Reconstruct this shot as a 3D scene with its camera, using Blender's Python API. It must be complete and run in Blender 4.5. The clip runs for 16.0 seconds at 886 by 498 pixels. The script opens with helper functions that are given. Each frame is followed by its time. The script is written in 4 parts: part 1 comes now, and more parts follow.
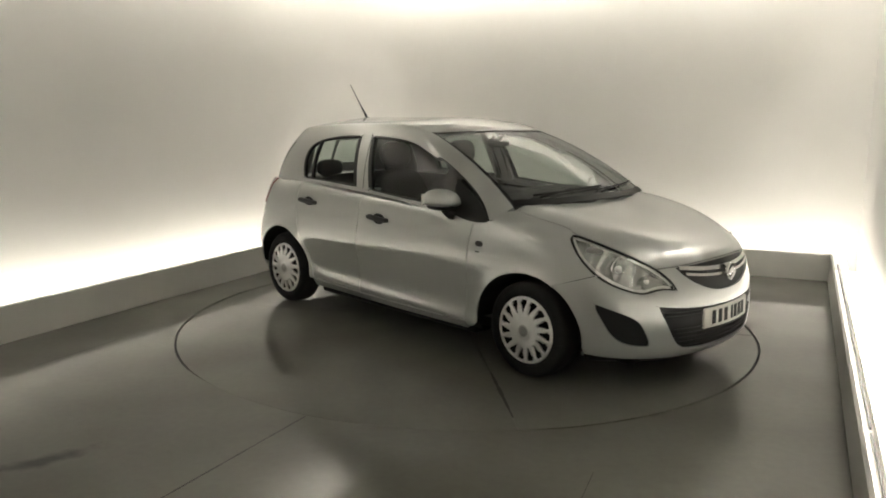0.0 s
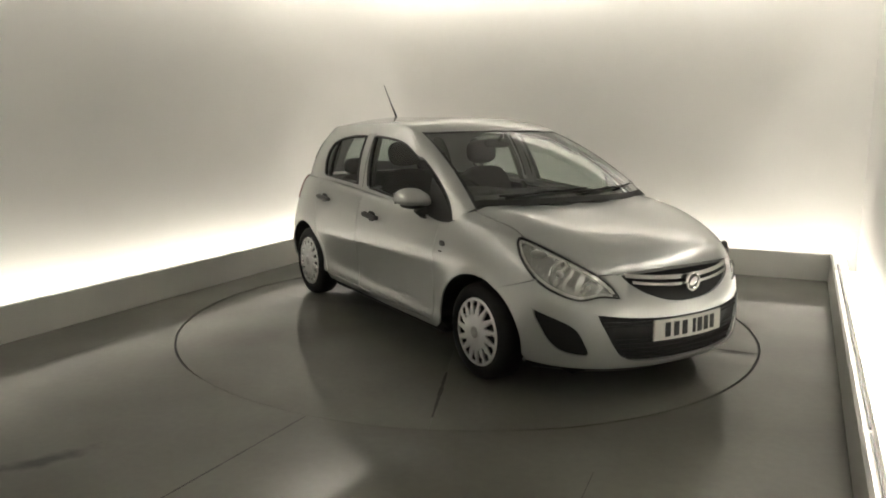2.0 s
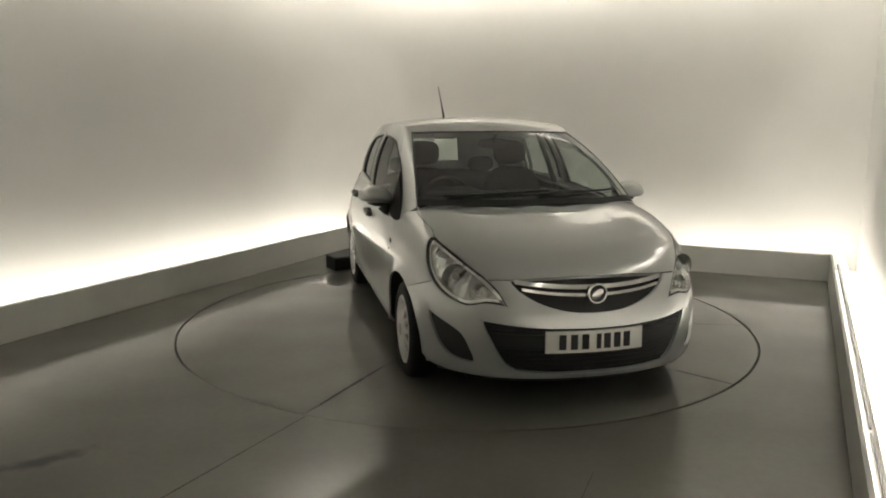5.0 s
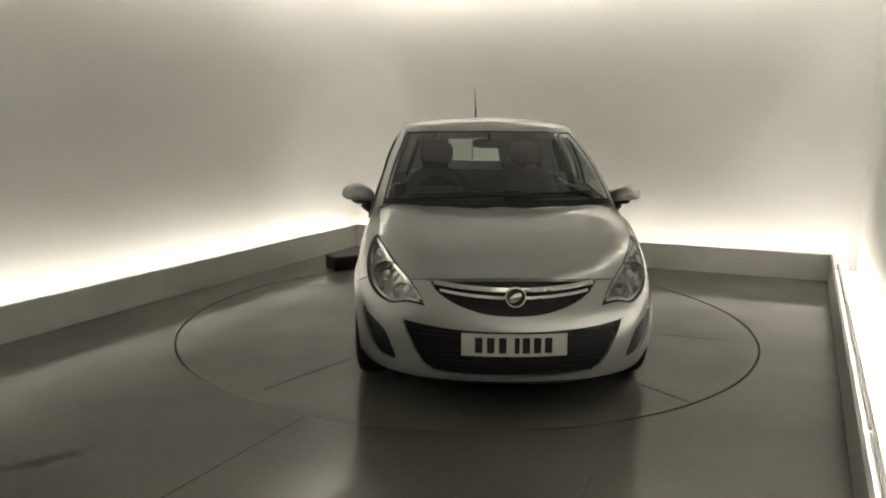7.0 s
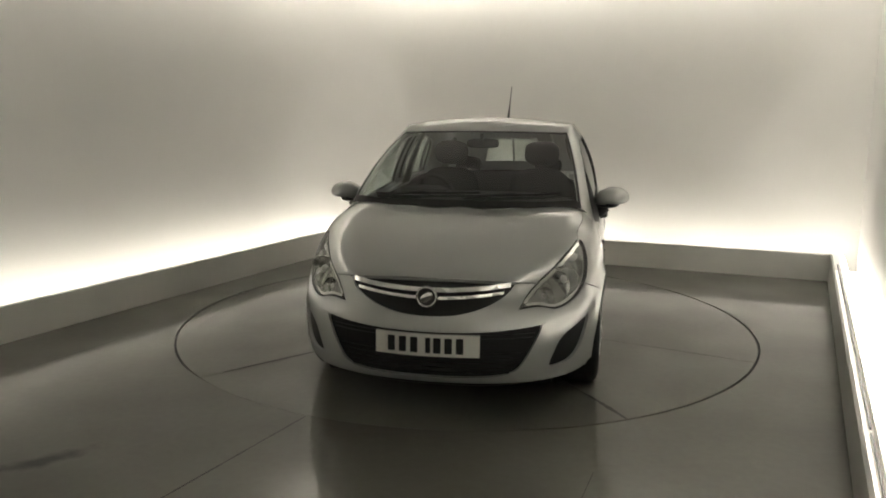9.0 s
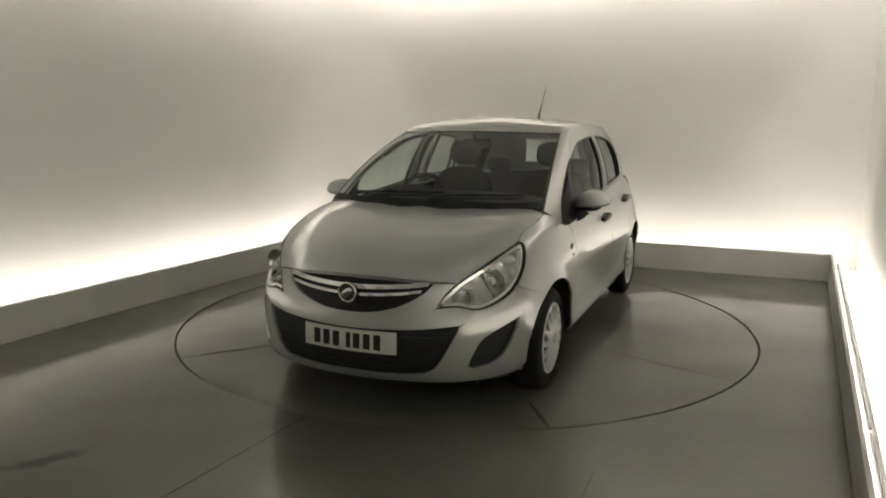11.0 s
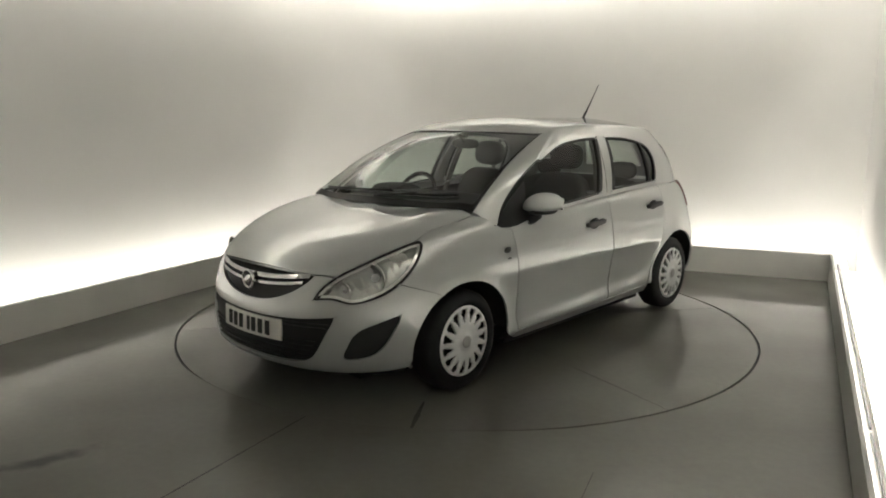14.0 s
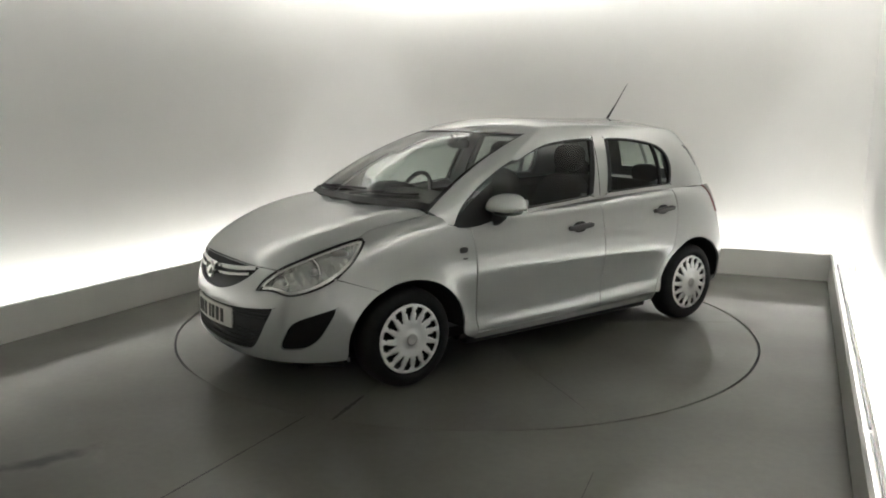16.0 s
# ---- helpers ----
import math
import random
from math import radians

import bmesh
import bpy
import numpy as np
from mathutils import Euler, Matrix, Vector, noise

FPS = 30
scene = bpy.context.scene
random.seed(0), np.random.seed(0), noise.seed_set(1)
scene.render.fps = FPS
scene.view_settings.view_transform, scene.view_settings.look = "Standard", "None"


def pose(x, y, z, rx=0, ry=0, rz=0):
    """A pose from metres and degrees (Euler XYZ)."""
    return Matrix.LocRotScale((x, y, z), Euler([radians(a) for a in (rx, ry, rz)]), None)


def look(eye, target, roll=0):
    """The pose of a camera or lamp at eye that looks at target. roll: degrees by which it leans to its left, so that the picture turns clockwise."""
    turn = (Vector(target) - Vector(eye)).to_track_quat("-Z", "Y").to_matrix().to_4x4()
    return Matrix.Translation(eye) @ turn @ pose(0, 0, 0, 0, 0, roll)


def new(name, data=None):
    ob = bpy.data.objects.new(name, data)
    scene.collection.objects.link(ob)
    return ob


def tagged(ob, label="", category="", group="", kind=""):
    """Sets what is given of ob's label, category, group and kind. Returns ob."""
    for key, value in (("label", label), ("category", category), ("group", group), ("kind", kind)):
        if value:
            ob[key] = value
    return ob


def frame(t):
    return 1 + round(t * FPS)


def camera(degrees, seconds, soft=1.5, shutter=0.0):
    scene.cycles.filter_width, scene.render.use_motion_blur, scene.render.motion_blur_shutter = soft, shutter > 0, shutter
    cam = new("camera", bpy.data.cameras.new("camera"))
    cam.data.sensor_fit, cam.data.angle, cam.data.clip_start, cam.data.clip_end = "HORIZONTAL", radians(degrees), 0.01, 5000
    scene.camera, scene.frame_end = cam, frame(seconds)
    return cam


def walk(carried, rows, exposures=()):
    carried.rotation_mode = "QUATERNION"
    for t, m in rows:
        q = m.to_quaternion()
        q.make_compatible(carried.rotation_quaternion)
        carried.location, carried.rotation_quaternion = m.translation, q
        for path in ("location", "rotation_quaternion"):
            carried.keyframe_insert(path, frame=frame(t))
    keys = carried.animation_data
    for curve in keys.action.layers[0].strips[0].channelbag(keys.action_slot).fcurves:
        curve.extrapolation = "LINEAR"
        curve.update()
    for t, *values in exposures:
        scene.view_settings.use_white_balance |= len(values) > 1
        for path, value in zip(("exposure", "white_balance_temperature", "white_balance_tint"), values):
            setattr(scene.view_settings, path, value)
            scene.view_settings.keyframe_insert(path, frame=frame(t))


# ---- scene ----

import numpy
from mathutils.bvhtree import BVHTree
from mathutils.geometry import delaunay_2d_cdt

# ---------- camera ----------
cam = camera(61.21, 16.0, soft=1.9)
EYE = Vector((0.0, -5.470, 1.506))
YAW, PITCH, ROLL = -1.687, 10.119, 0.209
_d = Vector((math.sin(radians(YAW)) * math.cos(radians(PITCH)), math.cos(radians(YAW)) * math.cos(radians(PITCH)), -math.sin(radians(PITCH))))
STAND = look(EYE, EYE + _d, ROLL)
walk(cam, [(0.0, STAND), (16.0, STAND)],
     exposures=[(0.0, 0.33, 6500, 10), (3.5, 0.15, 6500, 10), (7.0, 0.0, 6500, 10), (9.0, 0.0, 6500, 10), (12.5, 0.18, 6500, 10), (14.0, 0.24, 6250, 10), (16.0, 0.36, 5900, 10)])

# ---------- world ----------
world = bpy.data.worlds.new("world")
scene.world = world
world.use_nodes = True
world.node_tree.nodes["Background"].inputs[0].default_value = (0.9, 0.9, 1.0, 1)
world.node_tree.nodes["Background"].inputs[1].default_value = 0.0
TUBE_POWER = 14.8
EAST_POWER = 23.0
TOP_POWER = 34.0
WARM = (0.985, 0.93, 0.835, 1)


# ---------- materials ----------
def material(name, colour, rough=0.5, metal=0.0, vary=0.0, scale=8.0, bump=0.0, bump_scale=60.0, coat=0.0, spec=0.5):
    m = bpy.data.materials.new(name)
    m.use_nodes = True
    nt = m.node_tree
    b = nt.nodes["Principled BSDF"]
    b.inputs["Base Color"].default_value = (*colour, 1)
    b.inputs["Roughness"].default_value = rough
    b.inputs["Metallic"].default_value = metal
    b.inputs["Coat Weight"].default_value = coat
    b.inputs["Specular IOR Level"].default_value = spec
    tc = nt.nodes.new("ShaderNodeTexCoord")
    if vary:
        n1 = nt.nodes.new("ShaderNodeTexNoise")
        n1.inputs["Scale"].default_value = scale
        n1.inputs["Detail"].default_value = 6
        nt.links.new(tc.outputs["Object"], n1.inputs["Vector"])
        r = nt.nodes.new("ShaderNodeMapRange")
        r.inputs[1].default_value, r.inputs[2].default_value = 0.3, 0.7
        r.inputs[3].default_value, r.inputs[4].default_value = 1 - vary, 1 + vary
        nt.links.new(n1.outputs["Fac"], r.inputs[0])
        mx = nt.nodes.new("ShaderNodeVectorMath")
        mx.operation = "SCALE"
        mx.inputs[0].default_value = colour
        nt.links.new(r.outputs[0], mx.inputs["Scale"])
        nt.links.new(mx.outputs[0], b.inputs["Base Color"])
    if bump:
        n2 = nt.nodes.new("ShaderNodeTexNoise")
        n2.inputs["Scale"].default_value = bump_scale
        n2.inputs["Detail"].default_value = 4
        nt.links.new(tc.outputs["Object"], n2.inputs["Vector"])
        bp = nt.nodes.new("ShaderNodeBump")
        bp.inputs["Strength"].default_value = bump
        bp.inputs["Distance"].default_value = 0.01
        nt.links.new(n2.outputs["Fac"], bp.inputs["Height"])
        nt.links.new(bp.outputs[0], b.inputs["Normal"])
    return m


def emitter(name, colour, power):
    m = bpy.data.materials.new(name)
    m.use_nodes = True
    nt = m.node_tree
    nt.nodes.remove(nt.nodes["Principled BSDF"])
    e = nt.nodes.new("ShaderNodeEmission")
    e.inputs[0].default_value = colour
    e.inputs[1].default_value = power
    nt.links.new(e.outputs[0], nt.nodes["Material Output"].inputs[0])
    return m


def glass(name, tint, gloss=0.03, base=0.07):
    """A thin pane: tinted see-through with a gloss that grows towards grazing views."""
    m = bpy.data.materials.new(name)
    m.use_nodes = True
    nt = m.node_tree
    nt.nodes.remove(nt.nodes["Principled BSDF"])
    t = nt.nodes.new("ShaderNodeBsdfTransparent")
    t.inputs[0].default_value = (*tint, 1)
    g = nt.nodes.new("ShaderNodeBsdfGlossy")
    g.inputs["Roughness"].default_value = gloss
    lw = nt.nodes.new("ShaderNodeLayerWeight")
    lw.inputs[0].default_value = 0.5
    pw = nt.nodes.new("ShaderNodeMath")
    pw.operation = "POWER"
    pw.inputs[1].default_value = 5.0
    nt.links.new(lw.outputs["Facing"], pw.inputs[0])
    f = nt.nodes.new("ShaderNodeMapRange")
    f.inputs[3].default_value, f.inputs[4].default_value = base, 1.0
    nt.links.new(pw.outputs[0], f.inputs[0])
    mx = nt.nodes.new("ShaderNodeMixShader")
    nt.links.new(f.outputs[0], mx.inputs[0])
    nt.links.new(t.outputs[0], mx.inputs[1])
    nt.links.new(g.outputs[0], mx.inputs[2])
    nt.links.new(mx.outputs[0], nt.nodes["Material Output"].inputs[0])
    return m


def floor_material():
    """Painted concrete: cloudy tone, worn gloss and an oily stain of its own shape."""
    m = material("polished_floor", (0.106, 0.1035, 0.086), 0.2, spec=0.55)
    nt = m.node_tree
    b = nt.nodes["Principled BSDF"]
    tc = nt.nodes.new("ShaderNodeTexCoord")

    def noise_tex(scale, detail, vec=None):
        n = nt.nodes.new("ShaderNodeTexNoise")
        n.inputs["Scale"].default_value = scale
        n.inputs["Detail"].default_value = detail
        nt.links.new(vec or tc.outputs["Object"], n.inputs["Vector"])
        return n.outputs["Fac"]

    def ramp(sock, a, c, lo, hi):
        r = nt.nodes.new("ShaderNodeMapRange")
        r.inputs[1].default_value, r.inputs[2].default_value, r.inputs[3].default_value, r.inputs[4].default_value = a, c, lo, hi
        nt.links.new(sock, r.inputs[0])
        return r.outputs[0]

    def math_node(op, x, y):
        n = nt.nodes.new("ShaderNodeMath")
        n.operation = op
        for k, v in enumerate((x, y)):
            if isinstance(v, float):
                n.inputs[k].default_value = v
            else:
                nt.links.new(v, n.inputs[k])
        return n.outputs[0]

    mp = nt.nodes.new("ShaderNodeMapping")
    mp.inputs["Rotation"].default_value = (0, 0, radians(25))
    mp.inputs["Scale"].default_value = (1.0, 2.4, 1.0)
    nt.links.new(tc.outputs["Object"], mp.inputs["Vector"])
    big = ramp(noise_tex(0.9, 5), 0.3, 0.7, 0.86, 1.12)
    fine = ramp(noise_tex(22.0, 6), 0.3, 0.7, 0.95, 1.05)
    streak = ramp(noise_tex(1.6, 6, mp.outputs[0]), 0.35, 0.75, 0.98, 1.04)
    # stain round one spot of the floor
    st = nt.nodes.new("ShaderNodeMapping")
    st.vector_type = "TEXTURE"
    st.inputs["Location"].default_value = (-1.86, -2.44, 0)
    st.inputs["Rotation"].default_value = (0, 0, radians(38))
    st.inputs["Scale"].default_value = (0.20, 0.05, 1)
    nt.links.new(tc.outputs["Object"], st.inputs["Vector"])
    ln = nt.nodes.new("ShaderNodeVectorMath")
    ln.operation = "LENGTH"
    nt.links.new(st.outputs[0], ln.inputs[0])
    edge = math_node("ADD", ln.outputs["Value"], ramp(noise_tex(7.0, 5), 0.3, 0.7, -0.55, 0.55))
    stain = ramp(edge, 0.3, 1.4, 0.10, 1.0)
    tone = math_node("MULTIPLY", math_node("MULTIPLY", big, fine), math_node("MULTIPLY", streak, stain))
    mx = nt.nodes.new("ShaderNodeVectorMath")
    mx.operation = "SCALE"
    mx.inputs[0].default_value = (0.106, 0.1035, 0.086)
    nt.links.new(tone, mx.inputs["Scale"])
    nt.links.new(mx.outputs[0], b.inputs["Base Color"])
    worn = ramp(noise_tex(1.3, 2), 0.3, 0.7, 0.06, 0.10)
    nt.links.new(worn, b.inputs["Roughness"])
    bp = nt.nodes.new("ShaderNodeBump")
    bp.inputs["Strength"].default_value = 0.012
    bp.inputs["Distance"].default_value = 0.01
    nt.links.new(noise_tex(1.1, 0), bp.inputs["Height"])
    nt.links.new(bp.outputs[0], b.inputs["Normal"])
    # a duller share of the surface, where the polish has worn
    dull = nt.nodes.new("ShaderNodeBsdfPrincipled")
    dull.inputs["Specular IOR Level"].default_value = 0.55
    nt.links.new(mx.outputs[0], dull.inputs["Base Color"])
    nt.links.new(bp.outputs[0], dull.inputs["Normal"])
    nt.links.new(ramp(noise_tex(0.9, 2), 0.3, 0.7, 0.30, 0.38), dull.inputs["Roughness"])
    both_ = nt.nodes.new("ShaderNodeMixShader")
    nt.links.new(ramp(noise_tex(0.8, 2), 0.3, 0.7, 0.25, 0.60), both_.inputs[0])
    nt.links.new(b.outputs[0], both_.inputs[1])
    nt.links.new(dull.outputs[0], both_.inputs[2])
    nt.links.new(both_.outputs[0], nt.nodes["Material Output"].inputs[0])
    return m


M_WALL = material("white_wall_paint", (0.78, 0.77, 0.74), 0.75, vary=0.02, scale=0.8, bump=0.05, bump_scale=90)
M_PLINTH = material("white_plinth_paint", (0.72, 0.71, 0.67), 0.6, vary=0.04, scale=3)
# the east upstand has a darker tone than the other two
M_PLINTH_EAST = material("east_plinth", (0.40, 0.395, 0.365), 0.5, vary=0.06, scale=3)
M_CEIL = material("ceiling_paint", (0.54, 0.535, 0.515), 0.9, vary=0.02, scale=1)
M_FLOOR = floor_material()
M_JOINT = material("floor_joint_dirt", (0.03, 0.028, 0.024), 0.8, vary=0.3, scale=40)
M_GAP = material("dark_gap", (0.012, 0.012, 0.011), 0.9)
M_TUBE = emitter("lit_tube", WARM, TUBE_POWER)
M_TUBE_EAST = emitter("lit_bright_tube", WARM, EAST_POWER)
M_TUBE_TOP = emitter("lit_upper_tube", WARM, TOP_POWER)
M_PAINT = material("silver_paint", (0.475, 0.485, 0.475), 0.29, metal=0.66, coat=1.0, vary=0.06, scale=700)
M_PAINT.node_tree.nodes["Principled BSDF"].inputs["Coat IOR"].default_value = 1.55
M_PAINT.node_tree.nodes["Principled BSDF"].inputs["Coat Roughness"].default_value = 0.04
M_BLACK = material("black_plastic", (0.012, 0.012, 0.012), 0.5, bump=0.05, spec=0.35)
M_RUBBER = material("tyre_rubber", (0.009, 0.009, 0.009), 0.75, vary=0.2, scale=20, bump=0.1, spec=0.3)
M_TRIM = material("wheel_trim_silver", (0.66, 0.66, 0.65), 0.32, metal=0.55, vary=0.04, scale=15)
M_BADGE = material("badge_grey", (0.45, 0.45, 0.44), 0.3, metal=0.6)
M_CHROME = material("chrome", (0.82, 0.82, 0.80), 0.12, metal=1.0)
M_REFLECT = material("lamp_reflector", (0.50, 0.50, 0.49), 0.16, metal=1.0)
nt_ = M_REFLECT.node_tree
wave_ = nt_.nodes.new("ShaderNodeTexWave")
wave_.inputs["Scale"].default_value, wave_.inputs["Distortion"].default_value = 7.0, 5.0
bump_ = nt_.nodes.new("ShaderNodeBump")
bump_.inputs["Strength"].default_value, bump_.inputs["Distance"].default_value = 0.4, 0.01
tc_ = nt_.nodes.new("ShaderNodeTexCoord")
nt_.links.new(tc_.outputs["Object"], wave_.inputs["Vector"])
nt_.links.new(wave_.outputs["Fac"], bump_.inputs["Height"])
nt_.links.new(bump_.outputs[0], nt_.nodes["Principled BSDF"].inputs["Normal"])
M_BULB = material("bulb_glass", (0.6, 0.6, 0.58), 0.08, spec=0.8)
M_DARKGREY = material("dark_grey_plastic", (0.045, 0.045, 0.043), 0.5, bump=0.05)
M_PLATE = material("plate_white", (0.62, 0.61, 0.57), 0.4, vary=0.02, scale=6)
M_RED = material("red_lens", (0.16, 0.03, 0.03), 0.15, spec=0.6)
M_CLOTH = material("seat_cloth", (0.012, 0.012, 0.013), 0.9, vary=0.2, scale=60, bump=0.1, bump_scale=300)
M_CABIN = material("cabin_plastic", (0.016, 0.016, 0.016), 0.65, vary=0.1, scale=30)
M_LINING = material("headlining_cloth", (0.12, 0.12, 0.11), 0.9, vary=0.05, scale=60)
M_LENS = glass("clear_lens", (0.93, 0.94, 0.93))
M_GLASS = glass("screen_glass", (0.80, 0.85, 0.81), base=0.13)
M_GLASS_SIDE = glass("side_glass", (0.54, 0.585, 0.56), base=0.045)


# ---------- mesh helpers ----------
def finish(name, bm, mat, smooth=True):
    me = bpy.data.meshes.new(name)
    bm.to_mesh(me)
    bm.free()
    if mat:
        me.materials.append(mat)
    if smooth:
        me.shade_smooth()
    return me


def part(name, bm, mat, parent, label="", smooth=False):
    ob = new(name, finish(name, bm, mat, smooth))
    ob.parent = parent
    if label:
        tagged(ob, label)
    return ob


def box_bm(x0, x1, y0, y1, z0, z1, bevel=0.0, seg=2):
    bm = bmesh.new()
    bmesh.ops.create_cube(bm, size=1, matrix=Matrix.Translation(((x0 + x1) / 2, (y0 + y1) / 2, (z0 + z1) / 2)) @ Matrix.Diagonal((x1 - x0, y1 - y0, z1 - z0, 1)))
    if bevel:
        bmesh.ops.bevel(bm, geom=bm.edges[:], offset=bevel, segments=seg, affect="EDGES", profile=0.5)
    return bm


def slab(name, a, b, z0, z1, thick, mat, label, kind="structure"):
    """An upright slab along a-b in plan, growing to the right of the way from a to b by thick."""
    a, b = Vector((*a, 0)), Vector((*b, 0))
    d = (b - a).normalized()
    ob = new(name, finish(name, box_bm(0, (b - a).length, -max(thick, 0), -min(thick, 0), z0, z1), mat, False))
    ob.matrix_basis = Matrix.Translation(a) @ Matrix.Rotation(math.atan2(d.y, d.x), 4, "Z")
    return tagged(ob, label, kind=kind)


# ---------- the room ----------
CORNER_L = Vector((-1.26, 3.14))
CORNER_R = Vector((3.375, 1.439))
U = Vector((0.418, 0.9085))
UE = Vector((0.405, 0.9143))
SIDE = 8.1
TROUGH = 0.36
V = Vector((U.y, -U.x))
VE = Vector((UE.y, -UE.x))
BACK = (CORNER_R - CORNER_L).normalized()
BACK_N = Vector((-BACK.y, BACK.x))
END_L, END_R = CORNER_L - U * SIDE, CORNER_R - UE * (SIDE + 0.4)
W_L = CORNER_L - V * TROUGH + U * TROUGH
TROUGH_E = 0.25
W_R = CORNER_R + VE * TROUGH_E + UE * (TROUGH + 0.05)
HIGH = 3.15
PLINTH = 0.25


def build_room():
    slab("wall_west", END_L - V * TROUGH, W_L, 0, HIGH, -0.15, M_WALL, "smooth white painted wall washed by cove light")
    slab("wall_north", W_L, W_R, 0, HIGH, -0.15, M_WALL, "smooth white painted back wall washed by cove light")
    slab("wall_east", W_R, END_R + VE * TROUGH_E, 0, HIGH, -0.15, M_WALL, "smooth white painted wall beside the camera")
    slab("wall_south", END_R + VE * TROUGH_E, END_L - V * TROUGH, 0, HIGH, -0.15, M_WALL, "plain white wall behind the camera")
    # the hollow corner between west and north wall
    bm = bmesh.new()
    rad, n = 1.1, 20
    a0, a1 = W_L - U * rad, W_L + BACK * rad
    low = [W_L + (a0 - W_L) * (1 - t) ** 2 + (a1 - W_L) * t ** 2 for t in [i / n for i in range(n + 1)]]
    rows = [[bm.verts.new((p.x, p.y, z)) for p in low] for z in (0, HIGH)]
    for i in range(n):
        bm.faces.new((rows[0][i], rows[0][i + 1], rows[1][i + 1], rows[1][i])).smooth = True
    tagged(new("wall_corner", finish("wall_corner", bm, M_WALL, False)), "white hollow wall corner", kind="structure")
    slab("plinth_west", END_L, CORNER_L, 0, PLINTH, -0.02, M_PLINTH, "low pale grey upstand hiding the cove lights")
    slab("plinth_north", CORNER_L - BACK * 0.02, CORNER_R + BACK * 0.02, 0, PLINTH, -0.02, M_PLINTH, "low pale grey upstand hiding the cove lights")
    slab("plinth_east", CORNER_R, END_R, 0, PLINTH, -0.02, M_PLINTH_EAST, "low mid grey upstand hiding the cove lights")
    for name, a, b, n, w in (("trough_west", END_L, CORNER_L, -V, TROUGH), ("trough_north", CORNER_L, CORNER_R, BACK_N, TROUGH), ("trough_east", CORNER_R, END_R, VE, TROUGH_E)):
        slab(name, a + n * 0.023, b + n * 0.023, 0, 0.11, 0.026 - w, M_WALL, "white painted shelf of the cove behind the upstand")
    bm = bmesh.new()
    bmesh.ops.create_cube(bm, size=1, matrix=Matrix.Translation((0, -1, HIGH + 0.1)) @ Matrix.Diagonal((22, 22, 0.2, 1)))
    tagged(new("ceiling", finish("ceiling", bm, M_CEIL, False)), "plain white ceiling", kind="structure")
    # ground with a round hole for the turntable
    bm = bmesh.new()
    n = 128

    def edge(a):
        """The hole's radius: dirt has closed the gap over one stretch."""
        up, down = min(max((a + 146) / 10, 0), 1), min(max((-76 - a) / 10, 0), 1)
        return RING - GAP * 0.86 * min(up, down)

    inner = [bm.verts.new((edge(360 * i / n - 180) * math.cos(2 * math.pi * i / n - math.pi), edge(360 * i / n - 180) * math.sin(2 * math.pi * i / n - math.pi), 0)) for i in range(n)]
    low = [bm.verts.new((v.co.x, v.co.y, -0.1)) for v in inner]
    outer = [bm.verts.new((12 * math.cos(2 * math.pi * i / n - math.pi), 12 * math.sin(2 * math.pi * i / n - math.pi), 0)) for i in range(n)]
    for i in range(n):
        j = (i + 1) % n
        bm.faces.new((inner[i], outer[i], outer[j], inner[j]))
        bm.faces.new((low[i], inner[i], inner[j], low[j]))
    bm.faces.new(low)
    tagged(new("floor", finish("floor", bm, M_FLOOR, False)), "glossy grey painted concrete floor with scuffs", kind="structure")


RING = 2.062
GAP = 0.016


def build_tubes():
    def run(a, b, inward, dark_strip=False):
        length = (b - a).length
        d = (b - a).normalized()
        count = max(1, round(length / 1.5))
        step = length / count
        for i in range(count):
            s = a + d * (step * (i + 0.5)) + inward
            rig = new("batten_light")
            rig.matrix_basis = Matrix.Translation((s.x, s.y, 0.135)) @ Matrix.Rotation(math.atan2(d.y, d.x), 4, "Z")
            tagged(rig, "lit white tube batten lying in the cove", "light fitting", "cove lights")
            part("base", box_bm(-step / 2 + 0.01, step / 2 - 0.01, -0.022, 0.022, -0.024, 0.014), M_PLINTH, rig)
            bm = bmesh.new()
            bmesh.ops.create_cone(bm, cap_ends=True, segments=12, radius1=0.016, radius2=0.016, depth=step - 0.06, matrix=Matrix.Translation((0, 0, 0.05)) @ Matrix.Rotation(radians(90), 4, "Y"))
            part("tube", bm, M_TUBE_EAST if dark_strip else M_TUBE, rig, smooth=True)
            # thin dark strip added in place of the dark line beside the tube
            if dark_strip:
                part("dark_strip", box_bm(-step / 2 + 0.03, step / 2 - 0.03, -0.044, -0.035, -0.024, -0.008, 0.003, 1), M_DARKGREY, rig, "thin dark strip added along the batten to stand for a dark line")

    run(END_L + U * 0.3, CORNER_L, -V * 0.135)
    run(CORNER_L, CORNER_R, BACK_N * 0.135)
    run(CORNER_R + UE * 0.30, END_R + UE * 0.2, VE * 0.12, True)


